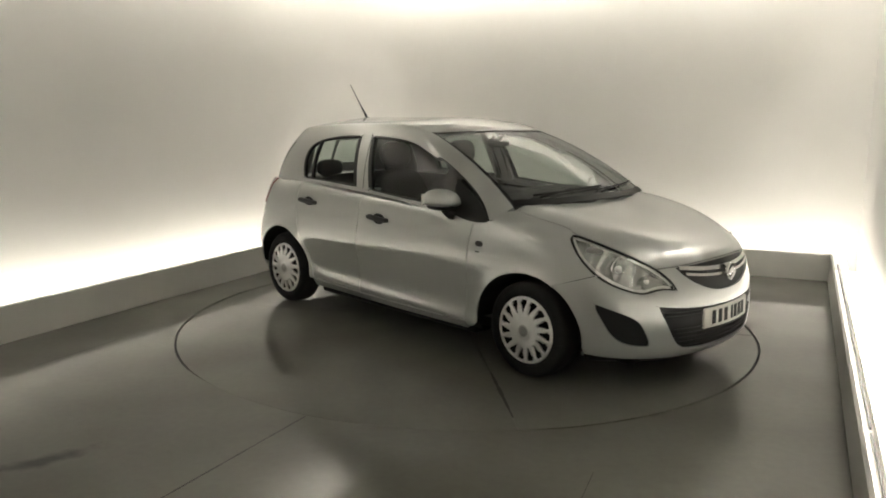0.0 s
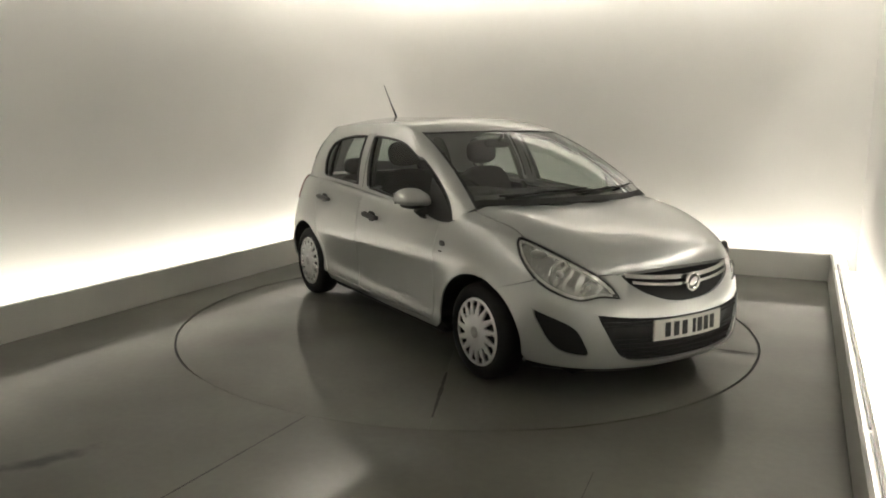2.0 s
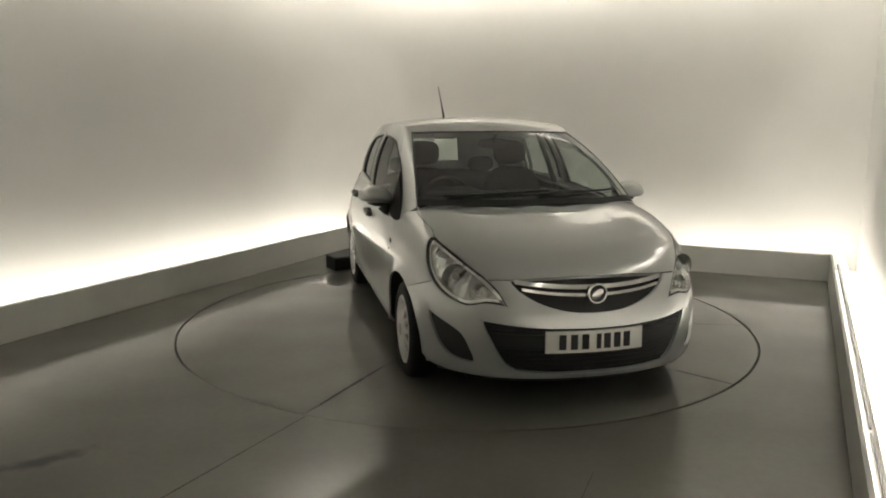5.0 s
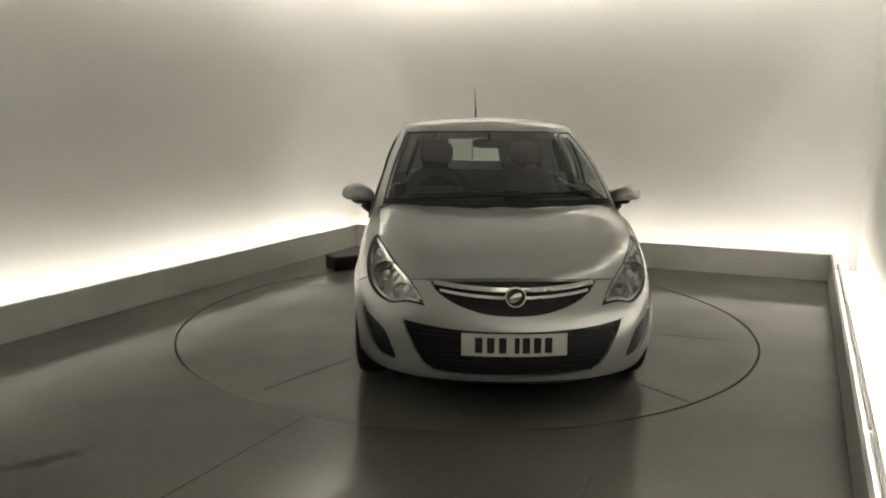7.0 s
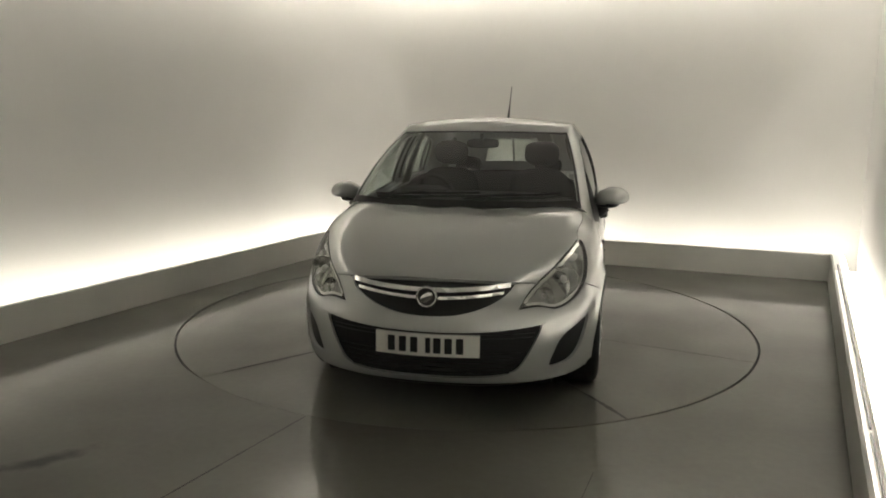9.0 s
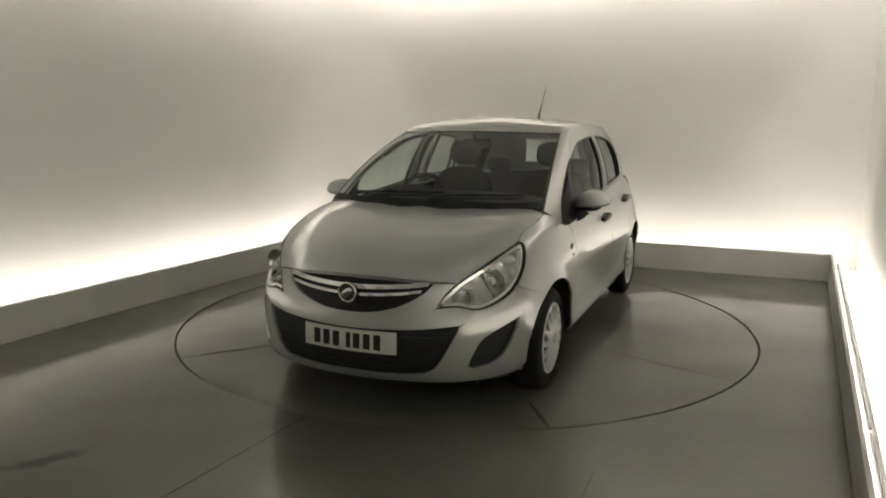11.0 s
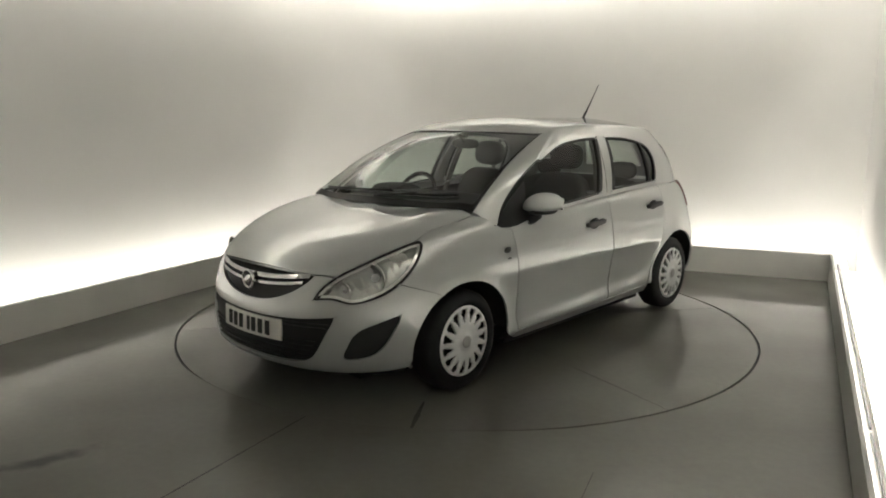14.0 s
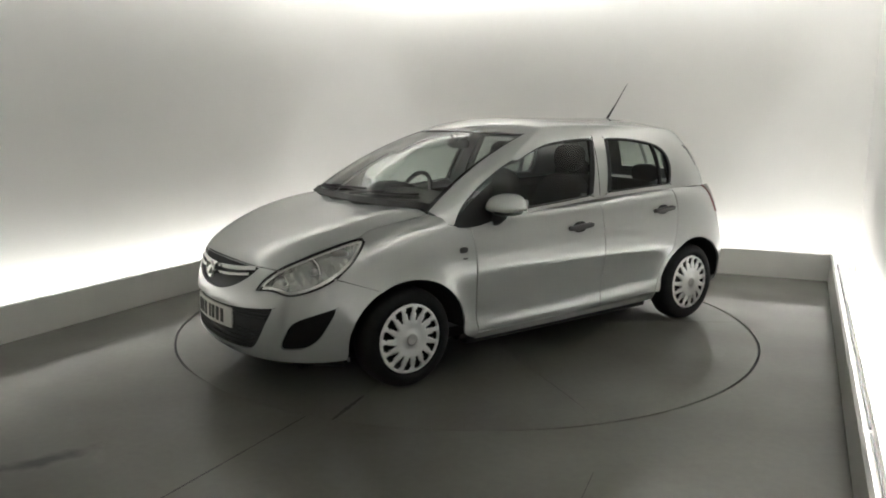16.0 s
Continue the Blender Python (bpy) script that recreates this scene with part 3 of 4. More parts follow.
def panel_bm(h, poly, holes=(), lift=0.0, thick=0.012, cell=0.03):
    """A sheet on the hull within poly, without the holes, with a rim turned inwards."""
    poly = inset(poly, 0.0)
    holes = [inset(q, 0.0) for q in holes]
    vs, es = [], []
    for loop in (poly, *holes):
        o = len(vs)
        vs += loop
        es += [(o + i, o + (i + 1) % len(loop)) for i in range(len(loop))]
    x0, x1 = min(p.x for p in poly), max(p.x for p in poly)
    y0, y1 = min(p.y for p in poly), max(p.y for p in poly)
    nx, ny = int((x1 - x0) / cell) + 1, int((y1 - y0) / cell) + 1
    rim = vs[:]
    if h is LOW:
        y = h.vk[40] * h.lv
        for k in range(int((x1 - x0) / 0.015)):
            p = Vector((x0 + 0.015 * (k + 0.5), y))
            if inside(p, poly) and not any(inside(p, q) for q in holes) and min((p - r).length_squared for r in rim) > 0.006 ** 2:
                vs.append(p)
        rim = vs[:]
    for i in range(nx + 1):
        for j in range(ny + 1):
            p = Vector((x0 + (x1 - x0) * (i + 0.25 * (j % 2)) / nx, y0 + (y1 - y0) * j / ny))
            if inside(p, poly) and not any(inside(p, q) for q in holes) and min((p - r).length_squared for r in rim) > (cell * 0.45) ** 2:
                vs.append(p)
    co, _, faces, *_ = delaunay_2d_cdt(vs, es, [], 0, 1e-6)
    bm = bmesh.new()
    top = []
    for p in co:
        u, v = p.x / h.lu, p.y / h.lv
        top.append(bm.verts.new(h.at(u, v) + h.normal(u, v) * lift))
    norms = [h.normal(p.x / h.lu, p.y / h.lv) for p in co]
    for f in faces:
        c = sum((co[i] for i in f), Vector((0, 0))) / len(f)
        if inside(c, poly) and not any(inside(c, q) for q in holes):
            ns = sum((norms[i] for i in f), Vector((0, 0, 0)))
            a, b, d = (top[i].co for i in f[:3])
            idx = f if (b - a).cross(d - a).dot(ns) > 0 else f[::-1]
            try:
                bm.faces.new([top[i] for i in idx]).smooth = True
            except ValueError:
                pass
    if thick:
        for e in [e for e in bm.edges if len(e.link_faces) == 1]:
            a, b = e.verts
            l = next(l for l in e.link_loops)
            if l.vert != a:
                a, b = b, a
            quad = []
            for q in (b, a):
                quad.append(bm.verts.new(q.co))
            for q in (a, b):
                quad.append(bm.verts.new(q.co - norms[top.index(q)] * thick))
            bm.faces.new(quad)
    bmesh.ops.delete(bm, geom=[v for v in bm.verts if not v.link_faces], context="VERTS")
    return bm


def lathe_bm(profile, seg=48, axis="Y"):
    """A body of turning: profile of (radius, place along the axis)."""
    bm = bmesh.new()
    rings = []
    for r, a in profile:
        rings.append([bm.verts.new((r * math.cos(2 * math.pi * i / seg), a, r * math.sin(2 * math.pi * i / seg))) for i in range(seg)])
    for p, q in zip(rings, rings[1:]):
        for i in range(seg):
            j = (i + 1) % seg
            bm.faces.new((p[i], p[j], q[j], q[i]))
    for f in bm.faces:
        f.smooth = True
    bmesh.ops.recalc_face_normals(bm, faces=bm.faces[:])
    return bm


def tube_bm(pts, radius, seg=10, flat=1.0):
    """A round bar along a line."""
    bm = bmesh.new()
    pts = [Vector(p) for p in pts]
    rings = []
    for i, p in enumerate(pts):
        d = (pts[min(i + 1, len(pts) - 1)] - pts[max(i - 1, 0)]).normalized()
        s = d.cross(Vector((0, 0, 1)))
        s = s.normalized() if s.length > 1e-3 else Vector((1, 0, 0))
        t = s.cross(d)
        r = radius[i] if isinstance(radius, (list, tuple)) else radius
        rings.append([bm.verts.new(p + s * (r * math.cos(2 * math.pi * k / seg)) + t * (r * flat * math.sin(2 * math.pi * k / seg))) for k in range(seg)])
    for a, b in zip(rings, rings[1:]):
        for k in range(seg):
            j = (k + 1) % seg
            bm.faces.new((a[k], a[j], b[j], b[k])).smooth = True
    bm.faces.new(rings[0][::-1])
    bm.faces.new(rings[-1])
    bmesh.ops.recalc_face_normals(bm, faces=bm.faces[:])
    return bm


def pillow_bm(sx, sy, sz, m=Matrix.Identity(4), power=3.0, nu=28, nv=16):
    """A rounded block: a superellipsoid of the half sizes."""
    bm = bmesh.new()

    def f(c):
        return math.copysign(abs(c) ** (2 / power), c)

    rows = []
    for j in range(nv + 1):
        b = -math.pi / 2 + math.pi * j / nv
        rows.append([bm.verts.new(m @ Vector((sx * f(math.cos(b)) * f(math.cos(2 * math.pi * i / nu)), sy * f(math.cos(b)) * f(math.sin(2 * math.pi * i / nu)), sz * f(math.sin(b))))) for i in range(nu)])
    for a, b in zip(rows, rows[1:]):
        for i in range(nu):
            k = (i + 1) % nu
            bm.faces.new((a[i], a[k], b[k], b[i])).smooth = True
    bmesh.ops.remove_doubles(bm, verts=bm.verts[:], dist=1e-5)
    bmesh.ops.recalc_face_normals(bm, faces=bm.faces[:])
    return bm




def arch(cx, rx, rz, a0, a1, n=9):
    """Points of a wheel arch between two angles, from the front (0) over the top to the rear (180)."""
    return [("S", cx + rx * math.cos(radians(a0 + (a1 - a0) * i / (n - 1))), AXLE_Z + rz * math.sin(radians(a0 + (a1 - a0) * i / (n - 1)))) for i in range(n)]


def both(pts):
    """A line of the left half from the front centre to its end, carried on over the mirrored half (last to first)."""
    flip = {"S": lambda p, q: ("R", p, q), "F": lambda p, q: ("F", -p, q), "T": lambda p, q: ("T", p, -q), "P": lambda p, q: ("P", 22 - p, q)}
    return list(pts) + [flip[k](p, q) for k, p, q in reversed(pts) if not (k == "F" and p == 0) and not (k == "T" and q == 0)]


LAMP = [("F", 0.443, 0.586), ("F", 0.443, 0.586), ("F", 0.475, 0.645), ("F", 0.54, 0.715), ("F", 0.63, 0.79), ("F", 0.697, 0.852), ("F", 0.725, 0.835), ("F", 0.752, 0.745), ("F", 0.742, 0.665), ("F", 0.70, 0.608), ("F", 0.62, 0.574), ("F", 0.53, 0.593)]
GRILLE = both([("F", 0, 0.713), ("F", 0.2, 0.710), ("F", 0.415, 0.699), ("F", 0.415, 0.699), ("F", 0.375, 0.65), ("F", 0.28, 0.595), ("F", 0.15, 0.556), ("F", 0, 0.545)])
INTAKE = both([("F", 0, 0.468), ("F", 0.3, 0.477), ("F", 0.552, 0.502), ("F", 0.552, 0.502), ("F", 0.535, 0.45), ("F", 0.475, 0.33), ("F", 0.40, 0.262), ("F", 0.22, 0.240), ("F", 0, 0.236)])
FOG = [("F", 0.590, 0.288), ("F", 0.605, 0.345), ("F", 0.66, 0.44), ("F", 0.768, 0.508), ("F", 0.768, 0.508), ("F", 0.765, 0.46), ("F", 0.735, 0.36), ("F", 0.69, 0.300), ("F", 0.63, 0.283)]
WIN_F = [("S", 0.950, 0.884), ("S", 0.950, 0.884), ("S", 0.5, 0.930), ("S", 0.1, 0.966), ("S", -0.205, 0.990), ("S", -0.205, 0.990), ("S", -0.26, 1.17), ("S", -0.315, 1.358), ("S", -0.315, 1.358), ("S", -0.1, 1.350), ("S", 0.155, 1.312), ("S", 0.41, 1.238), ("S", 0.62, 1.139), ("S", 0.825, 1.005)]
WIN_R = [("S", -0.355, 1.000), ("S", -0.355, 1.000), ("S", -0.395, 1.18), ("S", -0.438, 1.358), ("S", -0.438, 1.358), ("S", -0.70, 1.348), ("S", -0.95, 1.310), ("S", -1.06, 1.255), ("S", -1.095, 1.16), ("S", -1.062, 1.022), ("S", -1.062, 1.022), ("S", -0.7, 1.012)]


def build_wheel(car, x, side):
    m = Matrix.Translation((x, side * 0.742, AXLE_Z)) @ Matrix.Rotation(0 if side > 0 else math.pi, 4, "Z")
    hub = new("wheel")
    hub.parent = car
    hub.matrix_basis = m
    w = 0.092
    part("tyre", lathe_bm([(0.185, -w + 0.01), (0.235, -w), (0.265, -w + 0.012), (0.279, -w + 0.028), (TYRE_R, -0.03), (TYRE_R, 0.03), (0.279, w - 0.028), (0.265, w - 0.012), (0.235, w), (0.205, w - 0.004), (0.196, w - 0.016), (0.19, w - 0.03)], 64), M_RUBBER, hub, "black worn rubber tyre")
    part("rim", lathe_bm([(0.19, w - 0.03), (0.188, w - 0.05), (0.0, w - 0.05)], 48), M_BLACK, hub)
    # trim with slots between 15 spokes
    bm = bmesh.new()
    n, sub = 15, 8
    seg = n * sub
    radii = [0.203, 0.196, 0.182, 0.168, 0.150, 0.130, 0.108, 0.094, 0.070, 0.040, 0.036, 0.001]
    depth = [0.070, 0.086, 0.090, 0.092, 0.094, 0.096, 0.097, 0.098, 0.098, 0.096, 0.101, 0.101]
    rings = [[bm.verts.new((r * math.cos(2 * math.pi * (i + 0.5) / seg), d, r * math.sin(2 * math.pi * (i + 0.5) / seg))) for i in range(seg)] for r, d in zip(radii, depth)]
    for k in range(len(radii) - 1):
        for i in range(seg):
            j = (i + 1) % seg
            ph = i % sub
            if 2 <= k <= 5 and 2 - (k == 3) <= ph <= 5 + (k in (3, 2)) - (k == 5):
                continue
            bm.faces.new((rings[k][i], rings[k + 1][i], rings[k + 1][j], rings[k][j])).smooth = True
    bmesh.ops.recalc_face_normals(bm, faces=bm.faces[:])
    geo = bmesh.ops.extrude_face_region(bm, geom=bm.faces[:])
    bmesh.ops.translate(bm, verts=[v for v in geo["geom"] if isinstance(v, bmesh.types.BMVert)], vec=(0, -0.014, 0))
    bmesh.ops.recalc_face_normals(bm, faces=bm.faces[:])
    part("wheel_trim", bm, M_TRIM, hub, "silver plastic wheel trim with slotted rim")
    part("centre_badge", lathe_bm([(0.034, 0.100), (0.034, 0.104), (0.026, 0.106), (0.012, 0.104), (0.001, 0.104)], 32), M_BADGE, hub)


def build_lamp(car, mirror):
    edge = inset(outline(LOW, LAMP, True, mirror), -0.002)
    lamp = part("headlight", panel_bm(LOW, inset(edge, 0.014), lift=-0.034, thick=0, cell=0.025), M_REFLECT, car, "clear headlight with chrome reflectors")
    part("lens", panel_bm(LOW, inset(edge, 0.004), lift=0.0, thick=0.0, cell=0.02), M_LENS, lamp)
    part("lens_rim", panel_bm(LOW, edge, [inset(edge, 0.003)], lift=0.001, thick=0.012, cell=0.05), M_BLACK, lamp)
    part("bezel", panel_bm(LOW, inset(edge, 0.008), [inset(edge, 0.026)], lift=-0.010, thick=0.024, cell=0.05), M_CHROME, lamp)
    sgn = -1 if mirror else 1
    for (y, z, r) in ((0.655, 0.697, 0.074), (0.565, 0.632, 0.048)):
        u, v = LOW.uv("F", y * sgn, z)
        c, nrm = LOW.at(u, v), LOW.normal(u, v)
        axis = Vector((1, 0.22 * sgn, 0.02)).normalized()
        m = Matrix.Translation(c - nrm * 0.020) @ axis.to_track_quat("Y", "Z").to_matrix().to_4x4()
        bm = lathe_bm([(r, 0.004), (r * 1.04, 0.0), (r * 0.98, -0.006), (r * 0.8, -0.028), (r * 0.4, -0.045), (r * 0.25, -0.046)], 32)
        bm.transform(m)
        part("reflector", bm, M_CHROME, lamp)
        bm = pillow_bm(r * 0.30, r * 0.30, r * 0.30, m @ Matrix.Translation((0, -0.022, 0)), 2.0, 16, 10)
        part("bulb", bm, M_BULB, lamp)
    u, v = LOW.uv("F", 0.69 * sgn, 0.80)
    c, nrm = LOW.at(u, v), LOW.normal(u, v)
    part("indicator", pillow_bm(0.05, 0.018, 0.022, Matrix.Translation(c - nrm * 0.035) @ Matrix.Rotation(sgn * -0.6, 4, "Z"), 2.4, 16, 10), M_BADGE, lamp)


def build_mirror(car, side):
    base = new("door_mirror")
    base.parent = car
    base.matrix_basis = Matrix.Translation((0.615, side * 0.885, 0.988)) @ Matrix.Rotation(side * radians(-10), 4, "Z") @ Matrix.Scale(1.1, 4)
    bm = pillow_bm(0.115, 0.098, 0.066, Matrix.Identity(4), 2.3, 32, 20)
    for v in bm.verts:
        if v.co.x < -0.06:
            v.co.x = -0.06 + (v.co.x + 0.06) * 0.5
        if v.co.z < 0:
            v.co.z *= 0.5
        v.co.z -= 0.02 * (v.co.y * side < -0.02) * min(1, abs(v.co.y) / 0.1)
    part("cap", bm, M_PAINT, base)
    part("lower_shell", pillow_bm(0.085, 0.062, 0.022, Matrix.Translation((-0.015, -0.022 * side, -0.034)), 2.6), M_BLACK, base)
    part("stalk", tube_bm([(0.01, -0.03 * side, -0.05), (0.02, -0.06 * side, -0.075), (0.03, -0.10 * side, -0.085)], [0.03, 0.032, 0.04], 12), M_BLACK, base)
    part("mirror_glass", box_bm(-0.094, -0.088, -0.06, 0.06, -0.03, 0.035, 0.002, 1), M_CHROME, base)


def build_handle(door, x, z, side):
    u, v = LOW.uv("S" if side > 0 else "R", x, z)
    c, n = LOW.at(u, v), LOW.normal(u, v)
    m = Matrix.Translation(c) @ Matrix.Rotation(math.atan2(n.y, n.x) - math.pi / 2, 4, "Z") @ Matrix.Rotation(radians(4 * side), 4, "Y")
    h = part("handle", pillow_bm(0.108, 0.015, 0.018, m @ Matrix.Translation((0, 0.026, 0.004)), 3.2, 24, 12), M_DARKGREY, door, "dark grey plastic door handle")
    part("handle_cup", pillow_bm(0.06, 0.008, 0.040, m @ Matrix.Translation((0, 0.001, -0.004)), 2.4, 24, 12), M_BLACK, h)
    for dx in (-0.085, 0.085):
        part("mount", pillow_bm(0.02, 0.016, 0.016, m @ Matrix.Translation((dx, 0.012, 0.004)), 3, 12, 8), M_DARKGREY, h)


def under_shell():
    """The dark inner shell that shows in the gaps, without cabin, arches and lamps."""
    bm = bmesh.new()
    grid = {}

    def vert(i, j):
        if (i, j) not in grid:
            u, v = i / (LOW.nu - 1), LOW.vk[j]
            grid[i, j] = bm.verts.new(LOW.rows[i][j] - LOW.normal(u, v) * 0.022)
        return grid[i, j]

    lamps = [outline(LOW, LAMP, True, False), outline(LOW, LAMP, True, True)]
    for i in range(LOW.nu - 1):
        for j in range(LOW.nv - 1):
            p = (LOW.rows[i][j] + LOW.rows[i + 1][j + 1]) / 2
            if any(((p.x - cx) / (rx + 0.01)) ** 2 + ((p.z - AXLE_Z) / (rz + 0.01)) ** 2 < 1 for cx, rx, rz in (ARCH_F, ARCH_R)) and abs(p.y) > 0.6:
                continue
            if p.x < 1.05 and p.z > 0.86 and abs(p.y) < 0.775 - 0.05 * (p.x < -0.6):
                continue
            q = Vector(((i + 0.5) / (LOW.nu - 1) * LOW.lu, (LOW.vk[j] + LOW.vk[j + 1]) / 2 * LOW.lv))
            if any(inside(q, l) for l in lamps):
                continue
            bm.faces.new((vert(i, j), vert(i, j + 1), vert(i + 1, j + 1), vert(i + 1, j)))
    return bm


def liner_bm(cx, rx, rz, side):
    bm = bmesh.new()
    n = 24
    rows = []
    for y in (0.84, 0.45):
        yy = []
        for i in range(n + 1):
            a = math.pi * i / n
            x, z = cx + (rx + 0.008) * math.cos(a), AXLE_Z + (rz + 0.008) * math.sin(a)
            yo = y
            if y > 0.8:
                h = LOW.at(*LOW.uv("S", x, max(z, 0.2)))
                yo = h.y - 0.004
            yy.append(bm.verts.new((x, side * yo, z)))
        rows.append(yy)
    for i in range(n):
        bm.faces.new((rows[0][i], rows[0][i + 1], rows[1][i + 1], rows[1][i]))
    bm.faces.new(rows[1])
    return bm


def build_seat(car, x, y, name="front_seat"):
    s = new(name)
    s.parent = car
    s.matrix_basis = Matrix.Translation((x, y, 0.30))
    part("cushion", pillow_bm(0.27, 0.25, 0.10, Matrix.Translation((0, 0, 0.16)) @ Matrix.Rotation(radians(-8), 4, "Y"), 3.4), M_CLOTH, s)
    part("backrest", pillow_bm(0.09, 0.245, 0.31, Matrix.Translation((-0.30, 0, 0.50)) @ Matrix.Rotation(radians(-14), 4, "Y"), 3.2), M_CLOTH, s)
    part("headrest", pillow_bm(0.055, 0.135, 0.095, Matrix.Translation((-0.40, 0, 0.915)) @ Matrix.Rotation(radians(-8), 4, "Y"), 2.8), M_CLOTH, s)


def build_interior(car):
    for y in (0.36, -0.36):
        build_seat(car, -0.02, y)
    rear = new("rear_seat")
    rear.parent = car
    rear.matrix_basis = Matrix.Translation((-0.86, 0, 0.30))
    part("cushion", pillow_bm(0.26, 0.62, 0.11, Matrix.Translation((0, 0, 0.16)), 4), M_CLOTH, rear)
    part("backrest", pillow_bm(0.09, 0.62, 0.29, Matrix.Translation((-0.30, 0, 0.44)) @ Matrix.Rotation(radians(-16), 4, "Y"), 4), M_CLOTH, rear)
    for y in (0.36, -0.36):
        part("headrest", pillow_bm(0.05, 0.12, 0.07, Matrix.Translation((-0.40, y, 0.77)), 2.8), M_CLOTH, rear)
    dash = part("dashboard", pillow_bm(0.34, 0.70, 0.20, Matrix.Translation((0.80, 0, 0.80)) @ Matrix.Rotation(radians(6), 4, "Y"), 4.5, 32, 20), M_CABIN, car)
    part("instrument_hood", pillow_bm(0.13, 0.19, 0.06, Matrix.Translation((0.62, -0.36, 0.985)), 2.6), M_CABIN, dash)
    wheel = new("steering_wheel")
    wheel.parent = car
    wheel.matrix_basis = Matrix.Translation((0.43, -0.36, 0.935)) @ Matrix.Rotation(radians(-26), 4, "Y")
    bm = bmesh.new()
    prev = None
    for i in range(33):
        a = 2 * math.pi * i / 32
        loop = []
        for k in range(10):
            b = 2 * math.pi * k / 10
            r = 0.175 + 0.016 * math.cos(b)
            loop.append(bm.verts.new((0.016 * math.sin(b), r * math.cos(a), r * math.sin(a))))
        if prev:
            for k in range(10):
                bm.faces.new((prev[k], prev[(k + 1) % 10], loop[(k + 1) % 10], loop[k])).smooth = True
        prev = loop
    part("rim", bm, M_CABIN, wheel)
    part("airbag_hub", pillow_bm(0.03, 0.075, 0.06, Matrix.Translation((0.01, 0, 0)), 2.6), M_CABIN, wheel)
    for a in (-20, 200, 270):
        d = Vector((0, math.cos(radians(a)), math.sin(radians(a))))
        part("spoke", tube_bm([d * 0.05, d * 0.17], 0.014, 8), M_CABIN, wheel)
    part("floor_pan", box_bm(-1.55, 1.05, -0.70, 0.70, 0.20, 0.26), M_BLACK, car)
    # near-black boxes added low down to deepen the shade under the car
    part("shade_tray", box_bm(-1.70, 1.82, -0.60, 0.60, 0.155, 0.198, 0.01, 1), M_GAP, car, "dark tray added to deepen the shade under the car")
    for y in (1, -1):
        part("shade_rail", box_bm(-0.82, 0.82, 0.70 * y - 0.07, 0.70 * y + 0.07, 0.158, 0.198, 0.008, 1), M_GAP, car)
    part("rear_shelf", box_bm(-1.62, -1.22, -0.62, 0.62, 0.90, 0.92), M_CABIN, car)
    part("headlining", panel_top(0.62, 0.97, -0.03), M_LINING, car)
    for y in (1, -1):
        part("inner_door_trim", box_bm(-1.15, 0.80, 0.735 * y - 0.01, 0.735 * y + 0.01, 0.26, 0.90), M_CABIN, car)
        part("inner_pillar", tube_bm([(-0.30, 0.735 * y, 0.90), (-0.37, 0.66 * y, 1.18), (-0.40, 0.575 * y, 1.38)], [0.05, 0.045, 0.04], 10, 0.4), M_LINING, car)
        part("rear_pillar_trim", pillow_bm(0.11, 0.02, 0.19, Matrix.Translation((-1.335, 0.565 * y, 1.13)) @ Matrix.Rotation(radians(20 * y), 4, "X"), 3), M_LINING, car)
    m = part("interior_mirror", pillow_bm(0.018, 0.115, 0.034, Matrix.Translation((0.30, 0, 1.315)), 3), M_CABIN, car)
    part("mirror_stem", tube_bm([(0.31, 0, 1.33), (0.36, 0, 1.375)], 0.012, 8), M_CABIN, m)


def panel_top(v0, v1, lift):
    """The roof's cap between two heights of the upper hull, as one sheet."""
    bm = bmesh.new()
    j0, j1 = round(v0 * (TOP.nv - 1)), round(v1 * (TOP.nv - 1))
    vs = [[bm.verts.new(TOP.rows[i][j] + Vector((0, 0, lift))) for j in range(j0, j1 + 1)] for i in range(TOP.nu)]
    for i in range(TOP.nu - 1):
        for j in range(j1 - j0):
            bm.faces.new((vs[i][j], vs[i][j + 1], vs[i + 1][j + 1], vs[i + 1][j])).smooth = True
    bmesh.ops.remove_doubles(bm, verts=bm.verts[:], dist=1e-4)
    bmesh.ops.recalc_face_normals(bm, faces=bm.faces[:])
    return bm


def band(z0, z1, y, sag):
    """A bar across the grille between two heights, bowed down in the middle."""
    n = 8
    up = [("F", y - 2 * y * i / n, z1 - sag * (1 - (1 - 2 * i / n) ** 2)) for i in range(n + 1)]
    lo = [("F", -y + 2 * y * i / n, z0 - sag * (1 - (1 - 2 * i / n) ** 2)) for i in range(n + 1)]
    return up + lo


